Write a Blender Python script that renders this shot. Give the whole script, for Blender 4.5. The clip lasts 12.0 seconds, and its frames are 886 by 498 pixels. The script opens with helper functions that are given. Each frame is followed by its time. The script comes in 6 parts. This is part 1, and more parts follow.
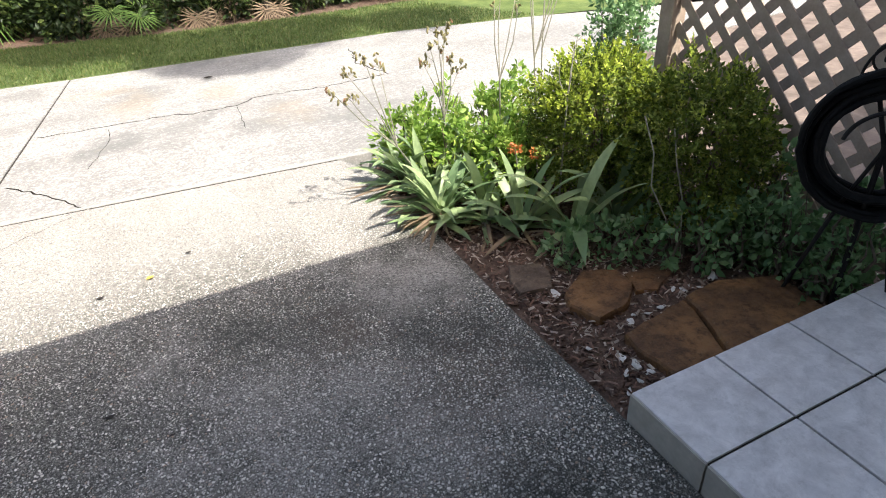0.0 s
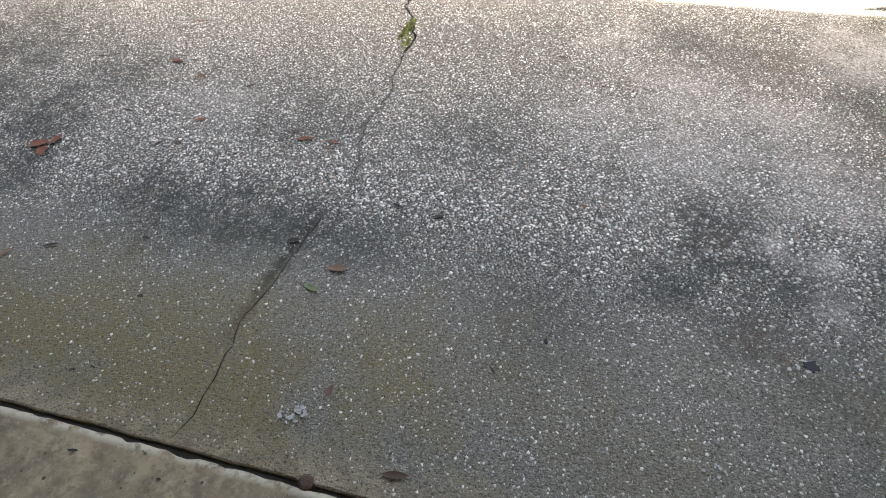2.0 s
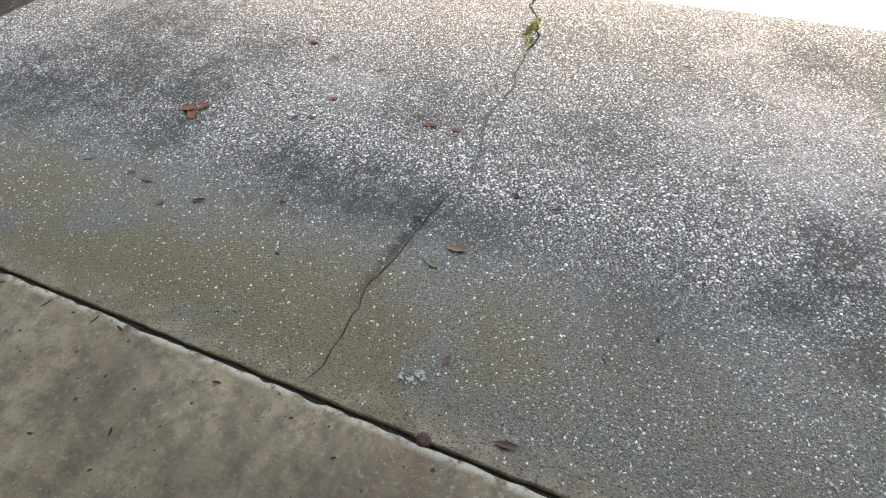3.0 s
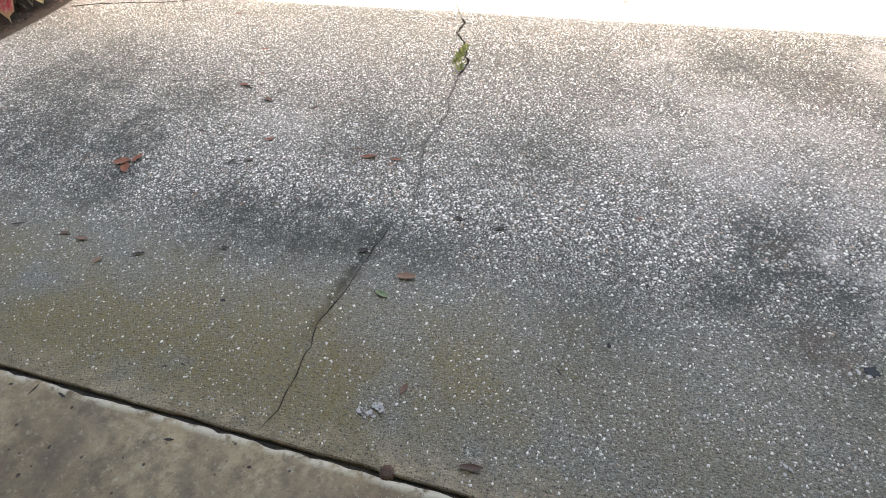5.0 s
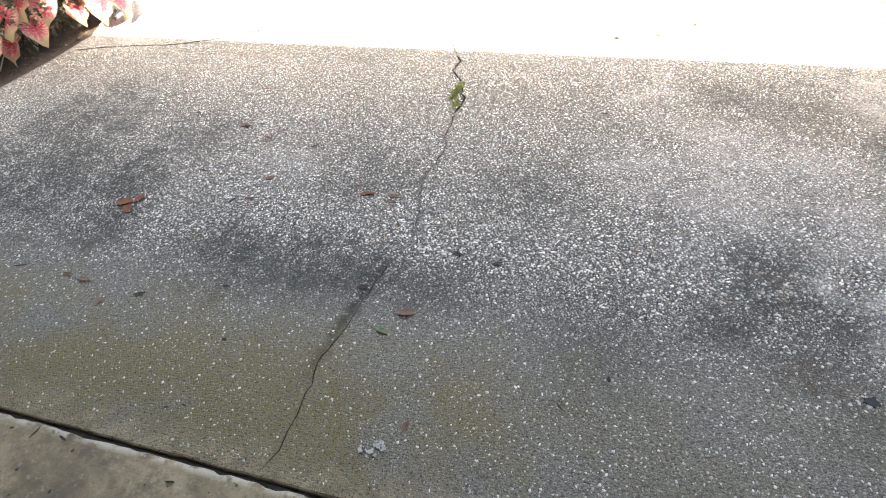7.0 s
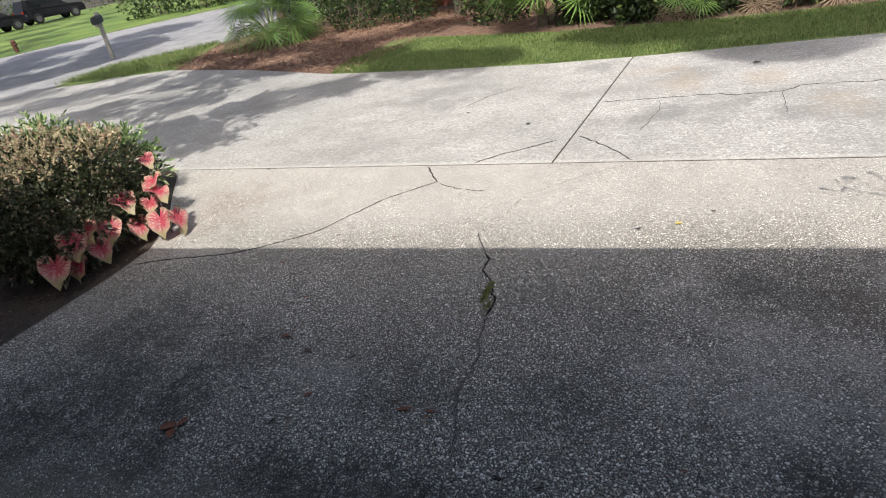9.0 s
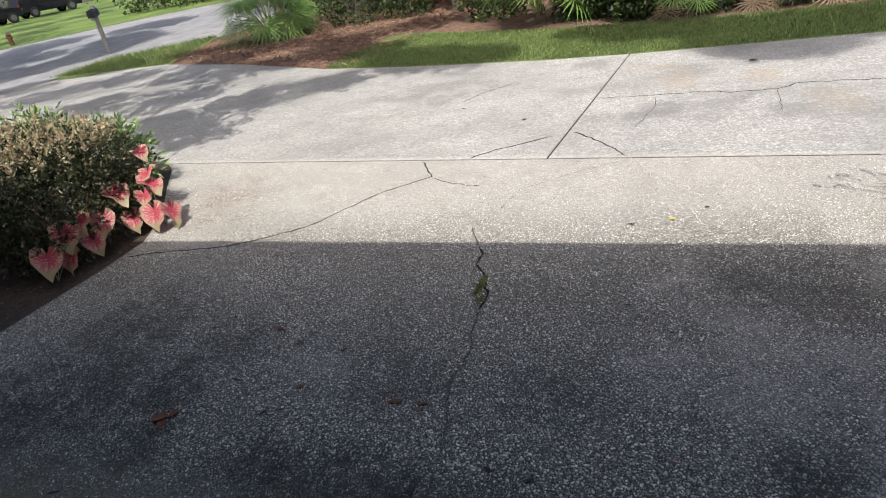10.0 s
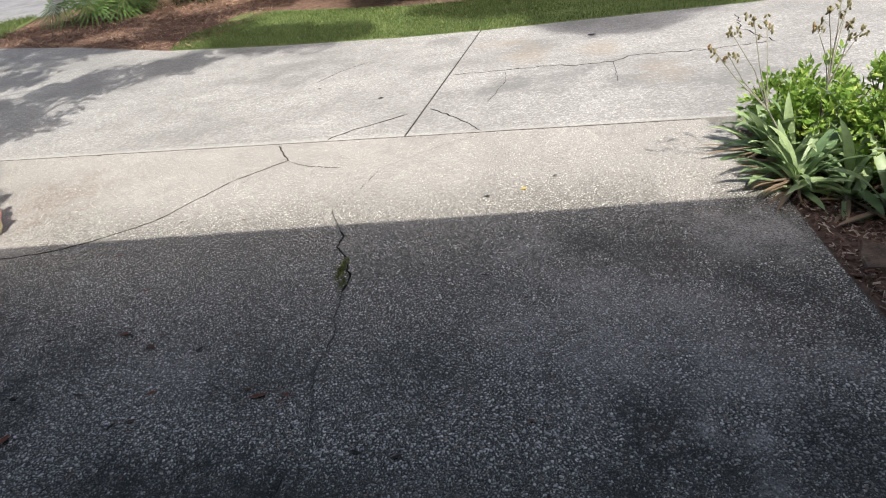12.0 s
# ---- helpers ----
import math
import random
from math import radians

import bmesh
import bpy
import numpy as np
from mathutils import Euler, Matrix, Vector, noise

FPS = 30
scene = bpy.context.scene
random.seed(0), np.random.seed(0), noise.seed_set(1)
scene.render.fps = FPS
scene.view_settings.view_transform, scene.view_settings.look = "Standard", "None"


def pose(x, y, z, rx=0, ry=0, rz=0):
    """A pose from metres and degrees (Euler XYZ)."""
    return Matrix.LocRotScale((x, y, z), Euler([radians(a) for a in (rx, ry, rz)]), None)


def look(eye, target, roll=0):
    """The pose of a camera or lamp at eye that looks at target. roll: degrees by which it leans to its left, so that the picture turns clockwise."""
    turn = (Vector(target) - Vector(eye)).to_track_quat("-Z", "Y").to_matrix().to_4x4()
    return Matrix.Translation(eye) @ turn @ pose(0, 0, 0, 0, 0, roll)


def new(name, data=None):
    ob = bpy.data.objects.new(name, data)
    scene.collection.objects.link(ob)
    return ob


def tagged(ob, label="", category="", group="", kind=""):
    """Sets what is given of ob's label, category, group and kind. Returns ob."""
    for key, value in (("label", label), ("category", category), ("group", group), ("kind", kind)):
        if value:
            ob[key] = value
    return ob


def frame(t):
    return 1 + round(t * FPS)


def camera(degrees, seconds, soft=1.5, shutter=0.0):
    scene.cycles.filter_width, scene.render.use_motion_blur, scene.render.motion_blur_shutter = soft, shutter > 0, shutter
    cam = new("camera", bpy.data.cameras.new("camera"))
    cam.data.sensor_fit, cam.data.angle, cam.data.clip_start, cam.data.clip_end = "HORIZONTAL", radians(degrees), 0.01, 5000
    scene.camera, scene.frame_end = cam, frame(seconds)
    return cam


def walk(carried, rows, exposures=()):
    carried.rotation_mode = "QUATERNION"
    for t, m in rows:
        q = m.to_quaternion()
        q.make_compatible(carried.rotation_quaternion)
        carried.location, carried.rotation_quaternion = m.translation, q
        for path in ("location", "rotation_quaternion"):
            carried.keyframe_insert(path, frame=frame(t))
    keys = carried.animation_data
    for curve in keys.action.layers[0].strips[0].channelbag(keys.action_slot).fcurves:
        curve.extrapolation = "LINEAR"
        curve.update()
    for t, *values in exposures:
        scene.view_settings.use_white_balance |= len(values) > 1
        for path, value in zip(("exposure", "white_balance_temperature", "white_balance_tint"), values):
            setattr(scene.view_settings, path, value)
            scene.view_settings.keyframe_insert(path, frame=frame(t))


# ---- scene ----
cam = camera(72.0, 12.0, 1.0)
PATH = [
    (0, (0.784, 0.082, 1.571), (1.482, 1.635, 0.522), -3.7),
    (0.5, (0.78, -0.019, 1.561), (1.372, 1.516, 0.424), -3.6),
    (0.8, (0.642, -0.101, 1.525), (1.079, 1.371, 0.244), -2.9),
    (0.9, (0.601, -0.13, 1.514), (0.921, 1.296, 0.149), -2.7),
    (1, (0.57, -0.172, 1.493), (0.822, 1.257, 0.117), -1.7),
    (1.1, (0.544, -0.213, 1.456), (0.714, 1.192, 0.042), -2.5),
    (1.5, (0.476, -0.332, 1.446), (0.447, 1.089, 0.038), -0.8),
    (2, (0.538, -0.44, 1.406), (0.095, 0.848, -0.058), -4.5),
    (2.5, (0.519, -0.535, 1.432), (-0.016, 0.734, -0.019), -7.0),
    (3, (0.413, -0.585, 1.454), (-0.229, 0.628, -0.001), -4.7),
    (3.5, (0.41, -0.569, 1.467), (-0.2, 0.686, 0.033), -4.5),
    (3.7, (0.437, -0.564, 1.442), (-0.154, 0.728, 0.034), -6.7),
    (5.5, (0.456, -0.583, 1.466), (-0.076, 0.748, 0.071), -6.1),
    (6, (0.456, -0.587, 1.476), (-0.104, 0.76, 0.107), -6.0),
    (6.5, (0.46, -0.583, 1.476), (-0.096, 0.761, 0.103), -6.8),
    (7, (0.463, -0.575, 1.483), (-0.091, 0.811, 0.152), -7.1),
    (7.5, (0.463, -0.547, 1.525), (-0.089, 0.891, 0.25), -8.1),
    (7.7, (0.457, -0.512, 1.593), (-0.134, 1.082, 0.539), -7.7),
    (9.3, (0.497, -0.456, 1.709), (-0.215, 1.181, 0.808), -11.2),
    (9.5, (0.501, -0.46, 1.692), (-0.2, 1.184, 0.793), -10.4),
    (10, (0.503, -0.46, 1.686), (-0.197, 1.171, 0.765), -10.7),
    (10.5, (0.51, -0.45, 1.698), (-0.194, 1.179, 0.776), -11.4),
    (11, (0.503, -0.45, 1.69), (-0.178, 1.192, 0.773), -11.5),
    (11.5, (0.534, -0.432, 1.674), (-0.036, 1.23, 0.72), -10.9),
    (12, (0.588, -0.426, 1.658), (0.271, 1.256, 0.623), -9.1),
]
EXPOSURES = [(0, 1.56, 6800, 10), (0.5, 1.68, 6850, 10), (1.0, 2.3, 7050, 10), (1.5, 2.9, 7500, 10), (2.0, 3.12, 8000, 10), (2.6, 3.54, 8000, 10), (3.6, 3.54, 8000, 10), (5.4, 3.44, 8050, 10), (7.3, 3.44, 8050, 10), (7.7, 2.75, 7700, 10), (9.2, 1.0, 6650, 10), (12, 1.0, 6650, 10)]
walk(cam, [(t, look(eye, target, roll)) for t, eye, target, roll in PATH], EXPOSURES)

# ---- world and sun ----
SUN_WAY = Vector((-0.27, 0.66, -1.0)).normalized()
world = bpy.data.worlds.new("sky")
scene.world = world
world.use_nodes = True
wn = world.node_tree
sky = wn.nodes.new("ShaderNodeTexSky")
sky.sky_type = "NISHITA"
sky.sun_disc = False
sky.dust_density = 4.0
sky.air_density = 0.8
sky.ozone_density = 0.6
sky.sun_elevation = math.asin(-SUN_WAY.z)
sky.sun_rotation = math.atan2(-SUN_WAY.x, -SUN_WAY.y)
wn.links.new(sky.outputs[0], wn.nodes["Background"].inputs[0])
wn.nodes["Background"].inputs[1].default_value = 0.14
sun = new("sun", bpy.data.lights.new("sun", "SUN"))
sun.data.energy = 3.0
sun.data.angle = radians(0.53)
sun.data.color = (1.0, 0.98, 0.945)
sun.matrix_world = look((0, 0, 8), Vector((0, 0, 8)) + SUN_WAY)


# ---- materials ----
class Mat:
    """A small builder of node materials."""

    def __init__(self, name, rough=0.8, metal=0.0, spec=0.3):
        self.m = bpy.data.materials.new(name)
        self.m.use_nodes = True
        self.t = self.m.node_tree
        self.b = self.t.nodes["Principled BSDF"]
        self.b.inputs["Roughness"].default_value = rough
        self.b.inputs["Metallic"].default_value = metal
        self.b.inputs["Specular IOR Level"].default_value = spec

    def n(self, kind, **sets):
        node = self.t.nodes.new(kind)
        for key, value in sets.items():
            if key in ("operation", "blend_type", "data_type", "feature", "noise_dimensions", "voronoi_dimensions", "clamp", "use_clamp", "noise_type"):
                if key == "operation":
                    node.operation = value
                elif key == "blend_type":
                    node.blend_type = value
                elif key == "data_type":
                    node.data_type = value
                elif key == "feature":
                    node.feature = value
                elif key == "use_clamp":
                    node.use_clamp = value
        return node

    def link(self, a, b):
        self.t.links.new(a, b)

    def put(self, socket, value):
        if isinstance(value, bpy.types.NodeSocket):
            self.link(value, socket)
        elif isinstance(value, (tuple, list)) and len(value) == 3 and socket.type == "RGBA":
            socket.default_value = (*value, 1)
        else:
            socket.default_value = value

    def pos(self):
        return self.n("ShaderNodeNewGeometry").outputs["Position"]

    def obj(self):
        return self.n("ShaderNodeTexCoord").outputs["Object"]

    def island(self):
        return self.n("ShaderNodeNewGeometry").outputs["Random Per Island"]

    def per_object(self):
        return self.n("ShaderNodeObjectInfo").outputs["Random"]

    def noise(self, scale, detail=4, rough=0.55, vec=None, distort=0.0):
        k = self.n("ShaderNodeTexNoise")
        k.inputs["Scale"].default_value = scale
        k.inputs["Detail"].default_value = detail
        k.inputs["Roughness"].default_value = rough
        k.inputs["Distortion"].default_value = distort
        self.link(vec if vec is not None else self.pos(), k.inputs["Vector"])
        return k.outputs["Fac"]

    def voronoi(self, scale, vec=None, feature="F1", rnd=1.0):
        k = self.n("ShaderNodeTexVoronoi", feature=feature)
        k.inputs["Scale"].default_value = scale
        k.inputs["Randomness"].default_value = rnd
        self.link(vec if vec is not None else self.pos(), k.inputs["Vector"])
        return k

    def ramp(self, fac, lo, hi, a=0.0, b=1.0):
        k = self.n("ShaderNodeMapRange")
        k.clamp = True
        for i, v in zip(range(1, 5), (lo, hi, a, b)):
            self.put(k.inputs[i], v)
        self.put(k.inputs[0], fac)
        return k.outputs[0]

    def math(self, op, a, b=0.0):
        k = self.n("ShaderNodeMath", operation=op)
        self.put(k.inputs[0], a)
        self.put(k.inputs[1], b)
        return k.outputs[0]

    def mix(self, fac, a, b, blend="MIX"):
        k = self.n("ShaderNodeMix", data_type="RGBA", blend_type=blend)
        self.put(k.inputs[0], fac)
        self.put(k.inputs[6], a)
        self.put(k.inputs[7], b)
        return k.outputs[2]

    def xyz(self, vec):
        k = self.n("ShaderNodeSeparateXYZ")
        self.link(vec, k.inputs[0])
        return k.outputs

    def color(self, value):
        self.put(self.b.inputs["Base Color"], value)
        return self

    def rough(self, value):
        self.put(self.b.inputs["Roughness"], value)
        return self

    def bump(self, height, strength=0.5, distance=0.01):
        k = self.n("ShaderNodeBump")
        k.inputs["Strength"].default_value = strength
        k.inputs["Distance"].default_value = distance
        self.link(height, k.inputs["Height"])
        self.link(k.outputs[0], self.b.inputs["Normal"])
        return self

    def leafy(self, colour, share=0.35):
        """Lets some light through thin leaves."""
        glow = self.n("ShaderNodeBsdfTranslucent")
        self.put(glow.inputs[0], colour)
        both = self.n("ShaderNodeMixShader")
        both.inputs[0].default_value = share
        self.link(self.b.outputs[0], both.inputs[1])
        self.link(glow.outputs[0], both.inputs[2])
        self.link(both.outputs[0], self.t.nodes["Material Output"].inputs["Surface"])
        return self


def spot(m, x, y, radius, soft=0.6, wobble=None):
    """A patch about (x, y): 1 inside, 0 outside, with a wandering rim."""
    out = m.xyz(m.pos())
    dx = m.math("SUBTRACT", out[0], x)
    dy = m.math("SUBTRACT", out[1], y)
    d = m.math("SQRT", m.math("ADD", m.math("MULTIPLY", dx, dx), m.math("MULTIPLY", dy, dy)))
    n = wobble if wobble is not None else m.noise(5, 4)
    d = m.math("ADD", d, m.math("MULTIPLY", m.math("SUBTRACT", n, 0.5), radius * 3.6))
    return m.ramp(d, radius, radius * (1 - soft), 0.0, 1.0)


# x, y, radius, depth of the stains on the apron; broad left ones put lower brightness into the colour
DARK_PATCHES = ((0.93, 1.1, 0.13, 0.95), (0.91, 0.92, 0.12, 0.95), (1.12, 0.88, 0.09, 0.7), (0.78, 0.79, 0.09, 0.8), (1.12, 2.12, 0.17, 0.75), (0.82, 2.24, 0.16, 0.75), (1.48, 1.87, 0.15, 0.8), (1.66, 1.77, 0.13, 0.75),
               (1.78, 1.5, 0.12, 0.6), (1.5, 0.95, 0.17, 0.95), (1.0, 0.7, 0.1, 0.6), (1.62, 0.66, 0.2, 0.7), (1.25, 0.5, 0.2, 0.55), (-1.66, 1.13, 0.19, 0.9), (-1.58, 0.87, 0.14, 0.8), (-1.6, 1.53, 0.18, 0.7), (-2.12, 1.09, 0.32, 0.75),
               (-0.73, 0.77, 0.2, 0.85), (-0.44, 0.8, 0.15, 0.85), (-1.0, 0.8, 0.17, 0.8), (-0.15, 0.78, 0.14, 0.6), (0.09, 1.4, 0.2, 0.5), (-2.6, 0.8, 0.38, 0.7), (-2.4, 1.7, 0.3, 0.6),
               (0.45, 0.62, 0.2, 0.45), (-0.6, 1.35, 0.2, 0.45), (-2.3, 1.2, 0.6, 0.45))
BROWN_STAINS = ((1.01, 0.69, 0.075, 0.6), (1.1, 0.63, 0.05, 0.5), (0.95, 1.03, 0.1, 0.35), (1.5, 1.5, 0.4, 0.4), (1.2, 2.05, 0.25, 0.4), (-3.0, 3.3, 0.6, 0.55), (-0.25, 0.3, 0.12, 0.4))
# smooth pale patches; the first puts more brightness into the whole right side
PALE_PATCHES = ((1.0, 1.6, 0.8, 0.3), (0.47, 1.6, 0.2, 0.35), (0.52, 2.2, 0.22, 0.35), (0.82, 1.4, 0.22, 0.4), (0.81, 1.75, 0.25, 0.4), (1.3, 1.32, 0.26, 0.5), (1.2, 1.65, 0.25, 0.4), (1.6, 2.26, 0.36, 0.9), (1.09, 1.04, 0.08, 0.6), (1.24, 1.0, 0.09, 0.7), (1.22, 0.8, 0.08, 0.6), (1.45, 0.66, 0.1, 0.45), (1.62, 1.34, 0.18, 0.6), (-1.05, 1.4, 0.25, 0.3), (1.4, 2.7, 0.3, 0.5), (-2.75, 2.6, 0.2, 0.5))


def grains(m, scale, vec, lo, hi, gap, bend=1.5):
    """Packed grains, each of its own grey, with dark gaps between them."""
    cells = m.voronoi(scale, vec)
    pick = m.xyz(cells.outputs["Color"])
    tone = m.math("POWER", pick[0], bend)
    c = m.mix(tone, lo, hi)
    return m.mix(m.math("MULTIPLY", m.ramp(cells.outputs["Distance"], 0.36, 0.6), gap), c, (0.035, 0.034, 0.028)), cells


def aggregate_concrete():
    m = Mat("exposed_aggregate_concrete", 0.85)
    big, mid, fine = m.noise(0.7, 5), m.noise(4.5, 6, 0.65), m.noise(160, 3)
    out = m.xyz(m.pos())
    x, y = out[0], out[1]
    wob = m.noise(6, 8, 0.75)
    warp = m.n("ShaderNodeVectorMath", operation="ADD")
    m.link(m.pos(), warp.inputs[0])
    jit = m.n("ShaderNodeTexNoise")
    jit.inputs["Scale"].default_value = 110
    m.link(m.pos(), jit.inputs["Vector"])
    small = m.n("ShaderNodeVectorMath", operation="SCALE")
    m.link(jit.outputs["Color"], small.inputs[0])
    small.inputs["Scale"].default_value = 0.014
    m.link(small.outputs[0], warp.inputs[1])
    grit, cells = grains(m, 190, warp.outputs[0], (0.045, 0.043, 0.036), (0.88, 0.84, 0.73), 0.95, 1.6)
    dust, _ = grains(m, 380, warp.outputs[0], (0.05, 0.048, 0.04), (0.66, 0.625, 0.54), 0.85, 1.4)
    base = m.mix(m.ramp(m.noise(34, 4, 0.65), 0.42, 0.58), grit, dust)
    # paler and duller past the shadow edge: sunlight put into the colour
    sun_toned = m.ramp(m.math("ADD", y, m.math("MULTIPLY", big, 1.0)), 2.95, 3.6)
    base = m.mix(m.math("MULTIPLY", sun_toned, 0.58), base, m.mix(m.ramp(mid, 0.3, 0.7), (0.37, 0.35, 0.32), (0.56, 0.535, 0.49)))
    # broad dirt, then fine black specks that gather in patches
    dirt = m.ramp(m.math("ADD", m.math("MULTIPLY", mid, 0.6), m.math("MULTIPLY", m.noise(1.7, 5, 0.6), 0.5)), 0.52, 0.7)
    base = m.mix(m.math("MULTIPLY", dirt, 0.18), base, (0.08, 0.076, 0.062))
    speck = m.ramp(m.noise(48, 7, 0.8), 0.53, 0.62)
    base = m.mix(m.math("MULTIPLY", speck, 0.6), base, (0.04, 0.044, 0.038))
    blotch = m.math("MULTIPLY", m.ramp(m.noise(20, 8, 0.8), 0.51, 0.56), m.ramp(m.noise(1.9, 5), 0.42, 0.56))
    # blotches weaken in the part toned for sun
    base = m.mix(m.math("MULTIPLY", m.math("MULTIPLY", blotch, m.ramp(sun_toned, 0.0, 1.0, 1.0, 0.25)), 0.35), base, (0.05, 0.048, 0.04))
    # finer, browner and duller towards the garage, past the crest of coarse stones
    low = m.ramp(m.math("ADD", y, m.math("MULTIPLY", m.math("SUBTRACT", wob, 0.5), 0.35)), 0.8, 0.55)
    brushed = m.n("ShaderNodeMapping")
    m.link(m.pos(), brushed.inputs["Vector"])
    brushed.inputs["Scale"].default_value = (1.0, 2.6, 1.0)
    sand = m.mix(m.ramp(m.noise(85, 6, 0.8, brushed.outputs[0]), 0.38, 0.62), (0.06, 0.056, 0.044), (0.36, 0.34, 0.28))
    base = m.mix(m.math("MULTIPLY", low, 0.62), base, sand)
    for px, py, r, k in PALE_PATCHES:
        base = m.mix(m.math("MULTIPLY", m.math("MULTIPLY", spot(m, px, py, r, 0.9, wob), k), m.ramp(m.noise(75, 6, 0.85), 0.44, 0.56, 0.15, 1.0)), base, (0.48, 0.44, 0.4))
    broken = m.ramp(m.noise(26, 8, 0.85), 0.42, 0.54, 0.3, 1.0)
    for px, py, r, k in DARK_PATCHES:
        base = m.mix(m.math("MULTIPLY", m.math("MULTIPLY", spot(m, px, py, r * 1.4, 0.8, wob), broken), k), base, (0.04, 0.044, 0.037))
    for px, py, r, k in BROWN_STAINS:
        base = m.mix(m.math("MULTIPLY", m.math("MULTIPLY", spot(m, px, py, r, 0.9, wob), broken), k), base, (0.13, 0.085, 0.06))
    # a damp black streak beside the lower crack
    lean = m.math("MULTIPLY", m.math("SUBTRACT", y, 0.85), 0.1)
    away = m.math("ABSOLUTE", m.math("SUBTRACT", m.math("ADD", x, 0.345), lean))
    away = m.math("ADD", away, m.math("MULTIPLY", m.math("SUBTRACT", m.noise(22, 8, 0.8), 0.5), 0.14))
    damp = m.math("MULTIPLY", m.ramp(away, 0.034, 0.0), m.math("MULTIPLY", m.ramp(y, 0.26, 0.4), m.ramp(y, 0.92, 0.8)))
    base = m.mix(m.math("MULTIPLY", damp, 0.85), base, (0.03, 0.031, 0.024))
    # algae by the garage, and a smoother trowelled margin along the joint
    film = m.math("MULTIPLY", m.ramp(m.math("ADD", y, m.math("MULTIPLY", wob, 0.8)), 1.05, 0.7), m.ramp(m.noise(1.9, 5, 0.6), 0.36, 0.52))
    film = m.math("MULTIPLY", film, m.ramp(m.noise(38, 7, 0.8), 0.36, 0.58, 0.45, 1.0))
    film = m.math("MULTIPLY", film, m.ramp(m.math("ADD", x, m.math("MULTIPLY", m.math("SUBTRACT", wob, 0.5), 0.6)), 0.1, 0.45, 1.0, 0.35))
    base = m.mix(m.math("MULTIPLY", film, 0.75), base, (0.2, 0.15, 0.05))
    margin = m.ramp(m.math("ADD", y, m.math("MULTIPLY", m.math("SUBTRACT", wob, 0.5), 0.22)), 0.12, 0.02)
    base = m.mix(m.math("MULTIPLY", margin, 0.7), base, m.mix(m.ramp(m.noise(14, 7, 0.75), 0.38, 0.6), (0.42, 0.34, 0.22), (0.19, 0.15, 0.095)))
    pits = m.math("MULTIPLY", m.ramp(m.noise(120, 3, 0.65), 0.55, 0.63), 0.9)
    base = m.mix(m.math("MULTIPLY", pits, 0.8), base, (0.035, 0.033, 0.027))
    m.color(base)
    m.bump(m.math("ADD", m.math("MULTIPLY", cells.outputs["Distance"], -0.8), m.math("MULTIPLY", fine, 0.5)), 0.7, 0.004)
    return m.m


def pale_concrete(name="sun_bleached_concrete"):
    m = Mat(name, 0.88)
    flat = m.n("ShaderNodeMapping")
    m.link(m.pos(), flat.inputs["Vector"])
    flat.inputs["Scale"].default_value = (0.8, 1.0, 1.0)
    wide = flat.outputs[0]
    big, mid, fine = m.noise(0.8, 6, 0.62, wide), m.noise(4.0, 6, 0.68, wide), m.noise(120, 3)
    grit, cells = grains(m, 75, m.pos(), (0.19, 0.186, 0.175), (0.6, 0.585, 0.55), 0.6)
    base = m.mix(0.45, grit, m.mix(m.ramp(mid, 0.32, 0.68), (0.27, 0.262, 0.245), (0.45, 0.436, 0.405)))
    base = m.mix(m.math("MULTIPLY", m.ramp(big, 0.44, 0.62), 0.65), base, (0.18, 0.176, 0.165))
    wob = m.noise(2.5, 5)
    for px, py, r in ((0.75, 4.95, 0.55), (1.5, 4.9, 0.5), (0.3, 5.0, 0.3), (2.3, 4.7, 0.5), (-2.2, 6.2, 0.8), (0.6, 6.3, 0.4), (-0.4, 6.9, 0.3), (1.3, 7.1, 0.35), (-2.9, 7.6, 0.4)):
        base = m.mix(m.math("MULTIPLY", spot(m, px, py, r, 0.85, wob), 0.6), base, (0.15, 0.148, 0.14))
    for px, py, r in ((0.55, 5.95, 0.35), (1.7, 5.0, 0.3), (0.3, 6.5, 0.3), (1.2, 5.9, 0.3)):
        base = m.mix(m.math("MULTIPLY", spot(m, px, py, r, 0.85, wob), 0.5), base, (0.27, 0.225, 0.17))
    streak = m.noise(26, 5, 0.75, wide)
    base = m.mix(m.math("MULTIPLY", m.ramp(streak, 0.5, 0.34), 0.55), base, (0.16, 0.156, 0.144))
    base = m.mix(m.math("MULTIPLY", m.ramp(streak, 0.55, 0.68), 0.45), base, (0.54, 0.525, 0.49))
    base = m.mix(m.math("MULTIPLY", m.ramp(m.noise(9, 5, 0.7), 0.58, 0.7), 0.35), base, (0.3, 0.262, 0.2))
    # a worn pale strip along the cross joint
    out = m.xyz(m.pos())
    off = m.math("SUBTRACT", m.math("ADD", out[1], m.math("MULTIPLY", out[0], 0.085)), 3.92)
    lip = m.ramp(m.math("ADD", off, m.math("MULTIPLY", m.math("SUBTRACT", mid, 0.5), 0.16)), 0.08, 0.03)
    base = m.mix(m.math("MULTIPLY", lip, 0.28), base, (0.5, 0.485, 0.45))
    m.color(base)
    m.bump(m.math("ADD", fine, m.math("MULTIPLY", cells.outputs["Distance"], -0.8)), 0.5, 0.003)
    return m.m


